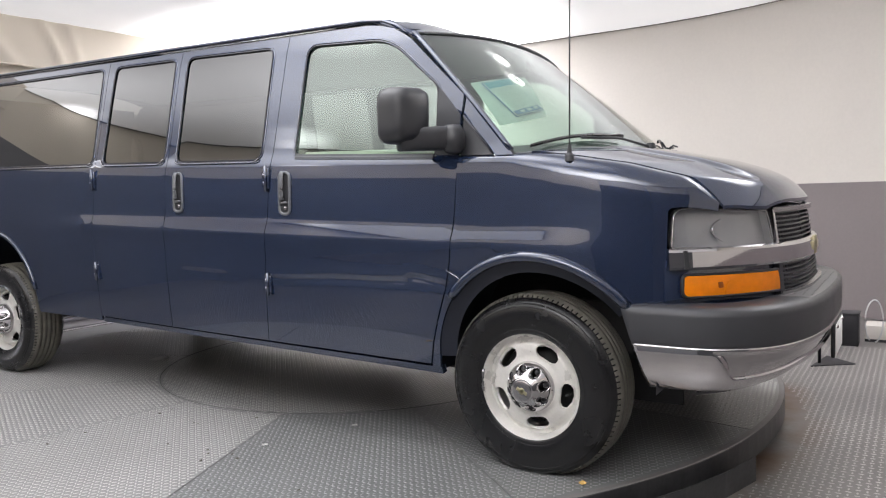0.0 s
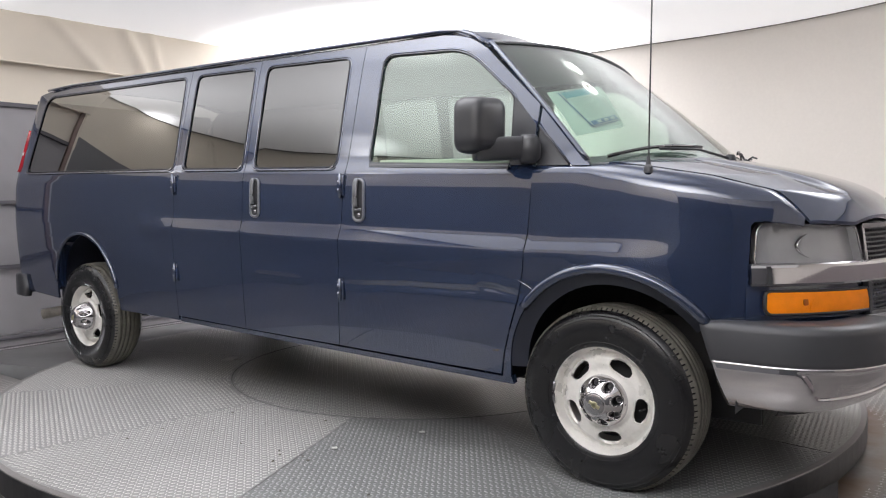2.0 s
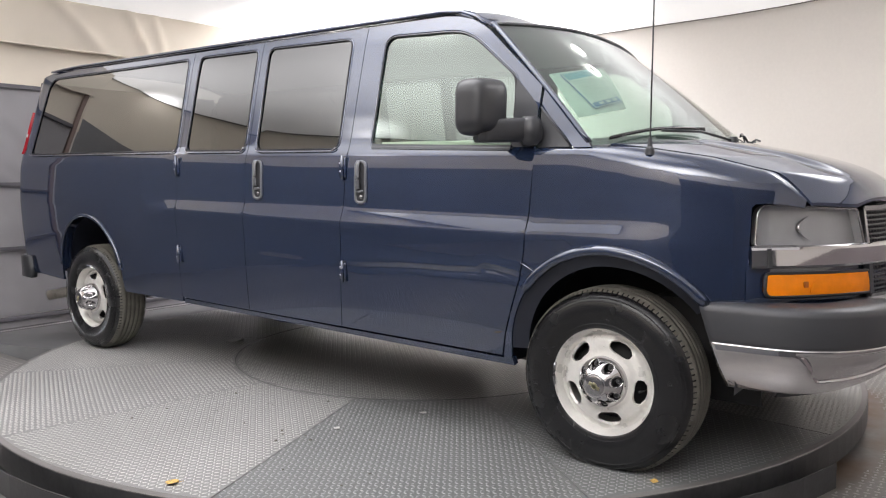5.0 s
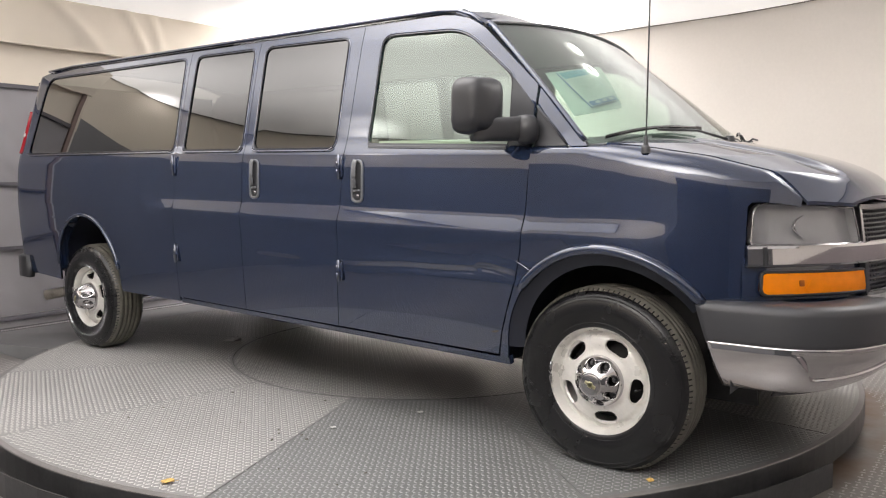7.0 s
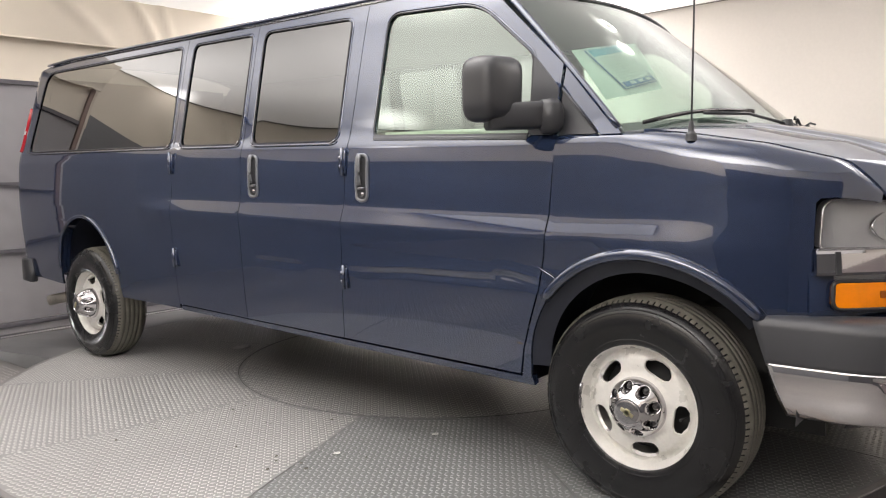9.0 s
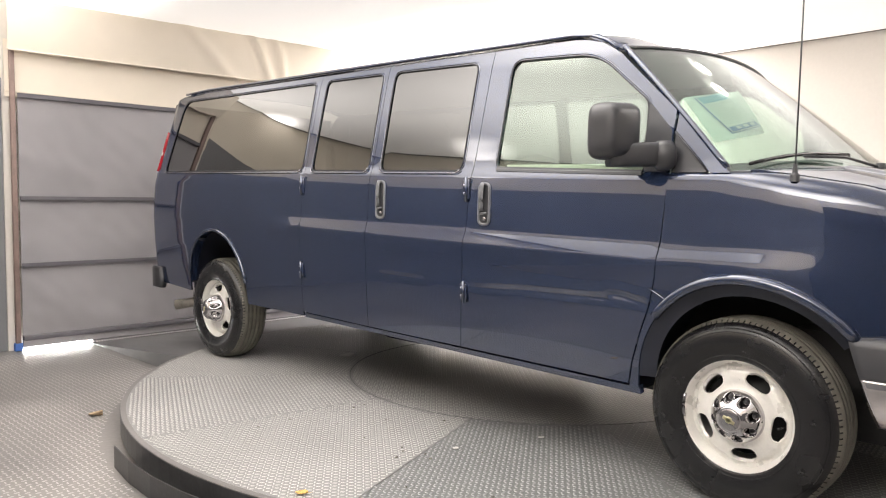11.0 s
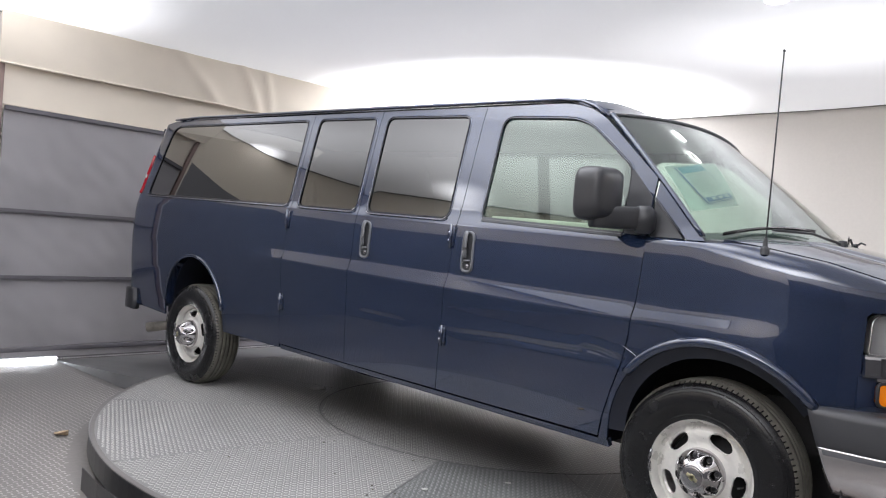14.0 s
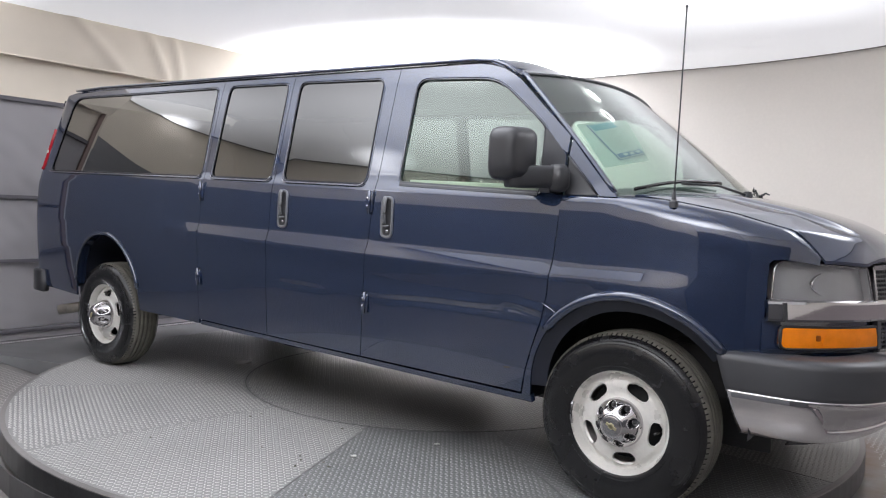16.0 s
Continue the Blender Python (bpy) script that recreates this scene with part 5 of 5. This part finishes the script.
                faces.append((i * k + a, i * k + k + a, i * k + k + a + 1, i * k + a + 1))
        faces += [tuple(range(k)), tuple(range((n - 1) * k, n * k))[::-1]]
        return part(name, mesh_from(name, verts, faces, True), mat, van, label)
    up = rails([(-0.16, 0.700), (-0.05, 0.702), (-0.018, 0.698), (-0.004, 0.686), (0.0, 0.668), (0.0, 0.60), (-0.002, 0.572), (-0.004, 0.556), (-0.10, 0.553)], PLASTIC, "front_bumper", "grey plastic upper front bumper")
    for p in up.data.polygons:
        p.use_smooth = len(p.vertices) == 4

    def drop(q, z):
        """The lower edge rises towards the middle."""
        low = float(np.interp(abs(q.y), [0, 0.6, 0.78, 0.86, 0.93, 0.96], [0.450, 0.443, 0.416, 0.399, 0.384, 0.376]))
        return 0.556 + (z - 0.556) * (0.556 - low) / (0.556 - 0.36) if z < 0.556 else z

    def recess(q, z):
        """The pressed-in field of the front face, ended by a slanting edge near the corner."""
        if abs(q.y) > 0.937:
            return 0.0
        low = float(np.interp(abs(q.y), [0, 0.6, 0.893, 0.905, 0.92, 0.937], [0.484, 0.476, 0.445, 0.462, 0.50, 0.545]))
        return -0.011 * min(1, max(0, (z - low) / 0.009)) * min(1, max(0, (0.545 - z) / 0.007))
    tuck_z, tuck_o = [0.36, 0.365, 0.374, 0.388, 0.407, 0.43, 0.455, 0.48, 0.50, 0.53, 0.556], [-0.058, -0.048, -0.041, -0.034, -0.026, -0.018, -0.011, -0.006, -0.003, 0.0, -0.001]
    skin = [(-0.03, 0.565), (-0.010, 0.5635), (-0.004, 0.560)] + [(float(np.interp(z, tuck_z, tuck_o)), float(z)) for z in np.linspace(0.556, 0.362, 40)] + [(-0.064, 0.360)]
    rails(skin, CHROME, "chrome_bumper", "chromed lower front bumper with a pressed-in front", drop, recess)
    pad = part("step_pad", slab(grid(lambda y, t: (0.862 + 0.108 * t - 0.03 * (abs(y) / 0.5) ** 3, y, 0.7035 - 0.004 * max(0, t - 0.7) / 0.3), list(np.linspace(-0.52, 0.52, 27)), list(np.linspace(0, 1, 6)), flip=False), 0.004, (0, 0, -1)), STEPPAD, up, "pale ribbed step pad on the bumper")
    for i in range(8):
        for j in range(3):
            y, x = -0.46 + 0.12 * i, 0.875 + 0.03 * j
            part("step_groove", box(x, x + 0.005, y, y + 0.08, 0.7030, 0.7042), GASKET, pad)
    part("air_dam", slab(grid(lambda y, t: (0.865 - 0.25 * (abs(y) / 0.8) ** 3 - 0.05 * t, y, 0.440 - 0.095 * t), list(np.linspace(-0.78, 0.78, 27)), [0, 0.5, 1]), 0.008, (-1, 0, 0)), DARKPLASTIC, van, "black air dam under the bumper")
    pl = part("plate_holder", box(0.978, 0.994, -0.16, 0.16, 0.40, 0.548, 0.006), GASKET, van, "black front plate holder")
    part("plate", box(0.9945, 0.997, -0.152, 0.152, 0.408, 0.540, 0.001, 1), PAPER, pl, "blank white plate")
    for y in (-0.12, 0.12):
        part("bolt", lathe_ball(Vector((0.997, y, 0.528)), 0.008), CHROME, pl)


def build_mirror(van):
    """Dark plastic door mirror: head, arm, glass."""
    head = rounded([(-0.104, 0.0), (0.098, 0.0), (0.108, 0.235), (-0.10, 0.225)], 0.06, 6)
    c = Vector((-0.484, -1.125, 1.332))
    outline = resample(head, 0.03)
    vs, fs = [], []
    k = len(outline)
    for d, s in ((-0.052, 0.90), (-0.046, 0.97), (-0.03, 1.0), (0.01, 0.99), (0.04, 0.95), (0.062, 0.86), (0.074, 0.66)):
        for u, v in outline:
            vs.append(c + Vector((d, u * s, 0.115 + (v - 0.115) * s)))
    rows = 7
    for i in range(rows - 1):
        for a in range(k):
            b = (a + 1) % k
            fs.append((i * k + a, i * k + b, i * k + k + b, i * k + k + a))
    fs += [tuple(range(k))[::-1], tuple(range((rows - 1) * k, rows * k))]
    me = mesh_from("mirror", vs, fs, True)
    me.transform(Matrix.Translation(c) @ Matrix.Rotation(math.radians(-8), 4, "Z") @ Matrix.Translation(-c))
    mr = part("door_mirror", me, DARKPLASTIC, van, "black plastic door mirror on a thick arm")
    arm = sweep([(-0.485, -1.15, 1.352), (-0.45, -1.10, 1.352), (-0.39, -1.03, 1.354), (-0.345, -0.975, 1.356)], rounded([(-0.045, -0.048), (0.045, -0.048), (0.045, 0.048), (-0.045, 0.048)], 0.028, 3))
    part("arm", arm, DARKPLASTIC, mr)
    knuckle = lathe_z([(0.0, 0.060), (0.03, 0.056), (0.046, 0.036), (0.050, 0.0), (0.048, -0.036), (0.03, -0.058), (0.0, -0.062)], -0.335, -0.985, 24)
    knuckle.transform(Matrix.Translation((0, 0, 1.352)))
    knuckle.polygons.foreach_set("use_smooth", [True] * len(knuckle.polygons))
    part("knuckle", knuckle, DARKPLASTIC, mr)
    part("mirror_glass", box(-0.5255, -0.5225, -1.20, -1.05, 1.37, 1.53, 0.001, 1), CHROME, mr)


def build_cabin(van):
    part("headliner", grid(lambda x, y: (x, y, 1.87 - PIT * x + 0.06 * (1 - (y / 0.8) ** 2)), list(np.linspace(-4.6, -0.75, 10)), list(np.linspace(-0.8, 0.8, 9))), CABIN, van, "pale grey headliner")
    part("cabin_floor", box(-4.9, 0.1, -0.54, 0.54, 0.50, 0.53), CABINDARK, van)
    for y in (-0.71, 0.71):
        part("side_floor", box(-3.4, -0.62, y - 0.17, y + 0.17, 0.50, 0.53), CABINDARK, van)
        part("wheel_box", box(-0.62, 0.1, y - 0.17, y + 0.17, 0.93, 0.95), CABINDARK, van)
    dash = sweep([(0.02, -0.88, 1.20), (0.10, -0.5, 1.235), (0.12, 0, 1.24), (0.10, 0.5, 1.235), (0.02, 0.88, 1.20)], [(-0.10, -0.35), (0.30, -0.35), (0.36, -0.10), (0.26, 0.0), (0.10, 0.02), (-0.10, 0.0)], smooth=False)
    dash.transform(Matrix.Translation((-0.12, 0, 0)))
    part("dashboard", dash, CABIN, van, "pale grey dashboard")
    part("bulkhead", box(0.12, 0.15, -0.54, 0.54, 0.4, 1.2), CABINDARK, van)
    w = tube([(-0.45 + 0.05 * math.sin(a) * 1.6, 0.42 + 0.19 * math.cos(a), 1.20 + 0.165 * math.sin(a)) for a in np.linspace(0, 2 * math.pi, 32, endpoint=False)], 0.016, True)
    sw = part("steering_wheel", w, CABINDARK, van)
    part("column", tube([(-0.45, 0.42, 1.20), (-0.10, 0.42, 1.12)], 0.05), CABINDARK, sw)
    part("door_card", box(-1.25, -0.42, 0.90, 0.93, 0.55, 1.30, 0.01), CABIN, van)
    part("door_card", box(-1.25, -0.42, -0.93, -0.90, 0.55, 1.262, 0.01), CABIN, van)
    for sgn in (-1, 1):
        top = sweep([(x, sgn * 0.905, 1.283 - PIT * x) for x in (-1.20, -0.83, -0.46)], rounded([(-0.022, -0.03), (0.022, -0.03), (0.022, 0.028), (-0.022, 0.028)], 0.012, 3))
        part("door_top_trim", top, SILL, van, "pale cream door top trim")
    for y in (-0.45, 0.45):
        st = part("front_seat", box(-1.30, -0.78, y - 0.25, y + 0.25, 0.74, 0.90, 0.05), SEAT, van, "grey cloth front seat")
        bk = box(-0.075, 0.075, -0.25, 0.25, 0, 0.52, 0.06, 3)
        bmesh.ops.transform(bk, matrix=Matrix.Translation((-1.30, y, 0.84)) @ Matrix.Rotation(math.radians(-12), 4, "Y"), verts=bk.verts[:])
        part("backrest", bk, SEAT, st)
        part("seat_base", box(-1.2, -0.8, y - 0.2, y + 0.2, 0.50, 0.74), CABINDARK, st)


def sheared(bm):
    """Tilt a part with the body's nose-down stance."""
    for v in bm.verts:
        v.co.z -= PIT * v.co.x
    return bm


def build_under(van):
    part("floor_pan", sheared(box(-4.95, 0.35, -0.54, 0.54, 0.385, 0.43)), UNDER, van)
    for y in (-0.72, 0.72):
        part("side_pan", sheared(box(-2.95, -0.62, y - 0.18, y + 0.18, 0.375, 0.42)), UNDER, van)
        part("rear_pan", sheared(box(-4.95, -4.46, y - 0.18, y + 0.18, 0.385, 0.43)), UNDER, van)
    # rails made deeper to stop light from the far side
    for y in (-0.42, 0.42):
        part("chassis_rail", sheared(box(-4.6, 0.25, y - 0.04, y + 0.04, 0.235, 0.40)), UNDER, van)
    # tank, muffler and gearbox: unseen boxes added to darken the deck below
    part("tank_light_block", box(-3.10, -1.65, -0.10, 0.62, 0.15, 0.46, 0.05), UNDER, van)
    part("muffler_light_block", box(-3.9, -3.2, 0.05, 0.40, 0.23, 0.42, 0.07), UNDER, van)
    part("gearbox_light_block", box(-1.60, -0.45, -0.15, 0.30, 0.18, 0.44, 0.06), UNDER, van)
    part("engine_sump", box(-0.35, 0.50, -0.30, 0.40, 0.24, 0.50, 0.05), UNDER, van)
    # unseen sill, added to cut light coming under the far side
    part("far_sill", sheared(box(-2.85, -0.45, 0.93, 0.95, 0.31, 0.40, 0.004)), PAINT, van)
    for x in (0.0, -3.985):
        part("axle", tube([(x, -0.85, 0.36), (x, 0.85, 0.36)], 0.045), UNDER, van)
    part("exhaust_pipe", tube([(-3.2, -0.55, 0.40), (-4.2, -0.62, 0.40), (-4.55, -0.74, 0.36), (-4.72, -0.93, 0.315)], 0.039, False, 14), EXHAUST, van, "bare steel exhaust tail pipe")
    part("front_crossmember", box(0.1, 0.8, -0.75, 0.75, 0.48, 0.68), UNDER, van)


def build_wheel(van, x, y, z, turn):
    """Tyre, pressed steel rim with five slots, chrome hub cover with eight lug caps. y is the outer face of the hub."""
    s = -1 if y < 0 else 1
    # profile: radius, distance from the hub face inwards
    K = 0.968            # wheel size against the profile below
    load = z / K
    prof = [(0.214, 0.035), (0.222, 0.016), (0.232, 0.012), (0.250, 0.007), (0.285, 0.0), (0.315, 0.0), (0.345, 0.008), (0.362, 0.020), (0.372, 0.034), (0.379, 0.046), (0.384, 0.060),
            (0.3865, 0.075), (0.380, 0.077), (0.380, 0.083), (0.3870, 0.085), (0.3875, 0.105), (0.380, 0.107), (0.380, 0.113), (0.3878, 0.115), (0.3878, 0.137), (0.380, 0.139), (0.380, 0.145), (0.3875, 0.147), (0.387, 0.167), (0.380, 0.169), (0.380, 0.175),
            (0.3865, 0.177), (0.384, 0.192), (0.372, 0.215), (0.345, 0.242), (0.30, 0.25), (0.22, 0.23)]
    me = lathe([(r, d) for r, d in prof], 96)
    for v in me.vertices:                       # flattened where it stands
        if v.co.z < -load + 0.0:
            v.co.z = -load + 0.0005

    def place(m):
        if s > 0:
            m.transform(Matrix.Diagonal((1, -1, 1, 1)))
            m.flip_normals()
        m.transform(Matrix.Translation((x, y - 0.012 * s, z)) @ Matrix.Diagonal((K, 1, K, 1)))
        return m
    wheel = part("wheel", place(me), RUBBER, van, "black tyre on a pale steel wheel with chrome hub cover")
    me.materials.append(TREAD)
    kk = len(prof) - 1
    for i, p in enumerate(me.polygons):
        if 9 <= i % kk <= 27:
            p.material_index = 1
    ridge = []
    for r in (0.243, 0.336, 0.352):
        ridge.append(place(tube([(r * math.cos(a), 0.006 if r > 0.3 else 0.009, r * math.sin(a)) for a in np.linspace(0, 2 * math.pi, 72, endpoint=False)], 0.0018, True, 5)))
    if s < 0:
        part("sidewall_ring", joined(ridge), RUBBER, wheel)
        # shoulder sipes and raised sidewall lettering as plain bars
        bm = bmesh.new()
        for i in range(104):
            a = 2 * math.pi * i / 104
            m = Matrix.Rotation(-a, 4, "Y") @ Matrix.Translation((0.3775, 0.045, 0)) @ Matrix.Rotation(math.radians(-25), 4, "Z") @ Matrix.Diagonal((0.003, 0.030, 0.0165, 1))
            bmesh.ops.create_cube(bm, size=1, matrix=m)
        m2 = bpy.data.meshes.new("sipes")
        bm.to_mesh(m2)
        bm.free()
        for v in m2.vertices:
            if v.co.z < -load + 0.02:
                v.co.z = max(v.co.z, -load + 0.001)
        tagged(part("tread_block", place(m2), TREAD, wheel), kind="stuff")
        bm = bmesh.new()
        for a0 in (0.0, math.pi * 0.95):
            for i in range(9):
                a = a0 + i * 0.055
                m = Matrix.Rotation(-a, 4, "Y") @ Matrix.Translation((0.302, 0.0, 0)) @ Matrix.Diagonal((0.026, 0.003, 0.009, 1))
                bmesh.ops.create_cube(bm, size=1, matrix=m)
        m2 = bpy.data.meshes.new("marks")
        bm.to_mesh(m2)
        bm.free()
        tagged(part("sidewall_mark", place(m2), RUBBER, wheel), kind="stuff")

    # rim: disc with five slots
    def disc_depth(r):
        return float(np.interp(r, [0.0, 0.075, 0.105, 0.125, 0.150, 0.175, 0.192, 0.205, 0.213, 0.2205], [0.020, 0.020, 0.030, 0.036, 0.034, 0.040, 0.062, 0.060, 0.040, 0.018]))
    holes = []
    for i in range(5):
        a = turn + 2 * math.pi * i / 5
        pts = []
        for t in np.linspace(0, 2 * math.pi, 20, endpoint=False):
            rr = 0.158 + 0.029 * math.sin(t) - 0.006 * math.cos(t) ** 2
            aa = a + 0.33 * math.copysign(abs(math.cos(t)) ** 0.7, math.cos(t)) * (1 + 0.10 * math.sin(t))
            pts.append((rr * math.cos(aa), rr * math.sin(aa)))
        holes.append(pts)
    outer = [(0.2205 * math.cos(t), 0.2205 * math.sin(t)) for t in np.linspace(0, 2 * math.pi, 72, endpoint=False)]
    rm = panel(lambda u, v: (u, disc_depth(math.hypot(u, v)), v), outer, holes, step=0.012, depth=0.012, edge=0.012)
    rim = part("rim", place(rm), STEEL, wheel, "pale painted steel rim with five slots")
    part("rim_barrel", place(lathe([(0.2205, 0.018), (0.2225, 0.014), (0.219, 0.02), (0.205, 0.045), (0.200, 0.10), (0.19, 0.22)], 64)), STEEL, rim)
    part("brake_drum", place(lathe([(0.0, 0.10), (0.165, 0.10), (0.17, 0.13), (0.17, 0.2)], 40)), UNDER, wheel)
    if s < 0:
        part("balance_weight", place(sweep([(0.2195 * math.cos(a), 0.012, 0.2195 * math.sin(a)) for a in np.linspace(math.pi * 0.92, math.pi * 1.06, 6)], [(-0.006, -0.004), (0.006, -0.004), (0.006, 0.004), (-0.006, 0.004)])), SATIN, rim)
        va = turn + 2 * math.pi * (0 / 5) + 0.05
        part("valve", place(tube([(0.165 * math.cos(va), 0.06, 0.165 * math.sin(va)), (0.160 * math.cos(va), 0.02, 0.160 * math.sin(va))], 0.005)), RUBBER, rim)
    # hub cover: a cone with eight round pockets, and a flat middle
    ring_a = [turn + 2 * math.pi * (i + 0.5) / 8 for i in range(8)]
    spots = [(0.0795 * math.cos(a), 0.0795 * math.sin(a)) for a in ring_a]

    ext = 0.028 if x < -2 else 0.0      # the rear hubs stand further out

    def hub_depth(r, a):
        d = float(np.interp(r, [0.0, 0.046, 0.050, 0.054, 0.072, 0.090, 0.097, 0.104, 0.107], [-0.050, -0.050, -0.048, -0.043, -0.030, -0.008, 0.002, 0.014, 0.034]))
        d -= ext * min(1.0, max(0.0, (0.104 - r) / 0.03))
        u, v = r * math.cos(a), r * math.sin(a)
        near = min(math.hypot(u - p, v - q) for p, q in spots)
        t = min(1.0, max(0.0, (0.0195 - near) / 0.0045))
        return d + (0.012 - d) * t * t * (3 - 2 * t) if d < 0.012 else d
    hub = part("hub_cover", place(grid(lambda r, a: (r * math.cos(a), hub_depth(r, a), r * math.sin(a)), [0.001, 0.02, 0.04] + list(np.linspace(0.046, 0.107, 34)), list(np.linspace(0, 2 * math.pi, 145)), flip=True)), CHROME, wheel, "chrome hub cover with eight deep lug pockets")
    for p, q in spots:
        cap = lathe([(0.0, -0.004), (0.006, -0.003), (0.0095, 0.002), (0.0105, 0.012)], 12)
        cap.transform(Matrix.Translation((p, 0.0, q)))
        part("lug_cap", place(cap), GASKET, hub, "dark lug nut in its pocket")
    part("hub_disc", place(lathe([(0.0, -0.0535 - ext), (0.038, -0.0530 - ext), (0.042, -0.0505 - ext)], 32)), SATIN, hub)
    em = []
    for (u, v) in ((0.050, 0.014), (0.018, 0.026)):
        bm = box(-u / 2, u / 2, -0.0555 - ext, -0.053 - ext, -v / 2, v / 2, 0.0008, 1)
        bmesh.ops.transform(bm, matrix=Matrix.Rotation(turn + 0.6, 4, "Y"), verts=bm.verts[:])
        m2 = bpy.data.meshes.new("e")
        bm.to_mesh(m2)
        bm.free()
        em.append(place(m2))
    part("hub_badge", joined(em), GOLD, hub)


build_turntable()
van = build_van()


# ------------------------------------------------------------------ loose things
def leaf(name, x, y, z, size, turn, label, mat=None):
    def fn(t, w):
        wd = math.sin(math.pi * min(1, max(0, t))) ** 0.8 * 0.42 * (1 + 0.18 * math.sin(t * 24))
        lx, ly = (t - 0.5) * size, w * wd * size
        if mat is TWIG:
            wd *= 1 + 0.75 * math.sin(t * 19 + 1)
        curl = 0.24 if mat is TWIG else 0.10
        lz = 0.004 + curl * size * (abs(w) ** 1.4) * (0.4 + t) + 0.12 * size * (t - 0.5) ** 2
        c, s = math.cos(turn), math.sin(turn)
        return (x + lx * c - ly * s, y + lx * s + ly * c, z + lz)
    lf = part(name, slab(grid(fn, list(np.linspace(0.02, 1, 13)), list(np.linspace(-1, 1, 5))), 0.0008, (0, 0, -1)), mat or LEAF)
    tagged(lf, label, name.split("_")[-1])
    st = tube([fn(1.0, 0), Vector(fn(1.0, 0)) + Vector((0.3 * size * math.cos(turn + 0.3), 0.3 * size * math.sin(turn + 0.3), 0.004))], 0.0009)
    if mat is None:
        part("stalk", st, LEAF, lf)
    return lf


leaf("leaf", -1.279, -2.073, 0.002, 0.055, 0.6, "small dry yellow leaf lying on the turntable")
leaf("leaf", 0.206, -0.985, 0.002, 0.035, 1.8, "small dry yellow leaf beside the front tyre")
leaf("leaf", -3.512, -2.031, FLOOR, 0.09, 0.75, "curled dry brown leaf on the floor", TWIG)
leaf("paper_scrap", -3.287, -0.268, 0.002, 0.13, 0.9, "scrap of pale paper under the van", SCRAP)
leaf("paper_scrap", -1.232, -1.242, 0.002, 0.035, 0.2, "tiny pale paper scrap on the turntable", SCRAP)
leaf("paper_scrap", -1.05, -0.82, 0.002, 0.035, 0.1, "tiny pale paper scrap on the turntable", SCRAP)


def build_clutter():
    bx = empty("black_box", "small black equipment box on the floor by the wall", "box", (0.82, 3.05, FLOOR))
    part("case", box(0.735, 0.90, 2.98, 3.15, FLOOR, 0.10, 0.006), BLACKBOX, bx)
    part("case_lid", box(0.73, 0.905, 2.975, 3.155, 0.101, 0.112, 0.003), PLASTIC, bx)
    st = empty("floor_stand", "dark flat floor plate with a short post", "stand", (0.80, 2.3, FLOOR))
    verts = [(0.66, 2.12, FLOOR), (0.92, 2.32, FLOOR), (0.72, 2.52, FLOOR), (0.66, 2.12, FLOOR + 0.008), (0.92, 2.32, FLOOR + 0.008), (0.72, 2.52, FLOOR + 0.008)]
    part("foot_plate", mesh_from("foot", verts, [(0, 2, 1), (3, 4, 5), (0, 1, 4, 3), (1, 2, 5, 4), (2, 0, 3, 5)]), BLACKBOX, st)
    part("post", tube([(0.70, 2.24, FLOOR + 0.005), (0.70, 2.24, 0.25)], 0.012), BLACKBOX, st)
    bd = empty("floor_board", "pale grey board lying against the wall", "board", (1.2, 3.4, FLOOR))
    part("slab", box(0.93, 1.7, 3.25, 3.50, FLOOR, -0.02, 0.006), WALLWHITE, bd)
    part("dark_edge", box(0.93, 1.7, 3.235, 3.249, FLOOR, FLOOR + 0.02), BLACKBOX, bd)
    loop = [(1.0 + 0.06 * math.cos(a), 3.1 + 0.04 * math.cos(a), 0.04 + 0.17 * math.sin(a)) for a in np.linspace(-1.4, 4.2, 26)]
    thing("cable", tube(loop, 0.006), CABLE, "white cable looped beside the box", "cable")


build_clutter()


def build_crumbs():
    """Crumbs of dry mud on the deck and the floor near the wheels."""
    rnd = random.Random(12)
    bm = bmesh.new()
    for i in range(34):
        if i < 24:
            x, y, z = rnd.uniform(-2.2, 0.1), rnd.uniform(-1.75, -0.9), 0.003
        else:
            x, y, z = rnd.uniform(0.9, 1.7), rnd.uniform(-0.3, 1.6), FLOOR + 0.003
        s = rnd.uniform(0.003, 0.008)
        m = Matrix.Translation((x, y, z)) @ Matrix.Rotation(rnd.uniform(0, 3), 4, "Z") @ Matrix.Diagonal((s * rnd.uniform(0.8, 2.2), s, s * 0.5, 1))
        bmesh.ops.create_icosphere(bm, subdivisions=1, radius=1, matrix=m)
    thing("mud_crumbs", bm, TREAD, "scattered crumbs of dry brown mud on the tread plate", "crumbs", kind="stuff")


build_crumbs()


def floor_tread():
    """Raised bars of the floor plates, where the camera passes near."""
    fl = bpy.data.objects["floor"]
    cx, cy = DISC
    for (x0, x1, y0, y1) in ((-5.9, -1.0, -3.6, -1.2), (0.2, 2.0, -0.9, 3.0)):
        pitch = 0.034
        us, vs = np.arange(x0, x1, pitch), np.arange(y0, y1, pitch)
        U, V = np.meshgrid(us, vs, indexing="ij")
        I, J = np.meshgrid(range(len(us)), range(len(vs)), indexing="ij")
        ok = np.hypot(U - cx, V - cy) > DISC_R + 0.10
        ok &= ~((V > -1.17) & (U < -4.0))
        sp = np.stack([U[ok], V[ok]], -1)
        tread("tread", sp, np.where((I + J) % 2 == 0, 0.0, math.pi / 2)[ok], FLOOR, FLOORBAR, fl, 0.028, 0.0085, 0.0025)


floor_tread()
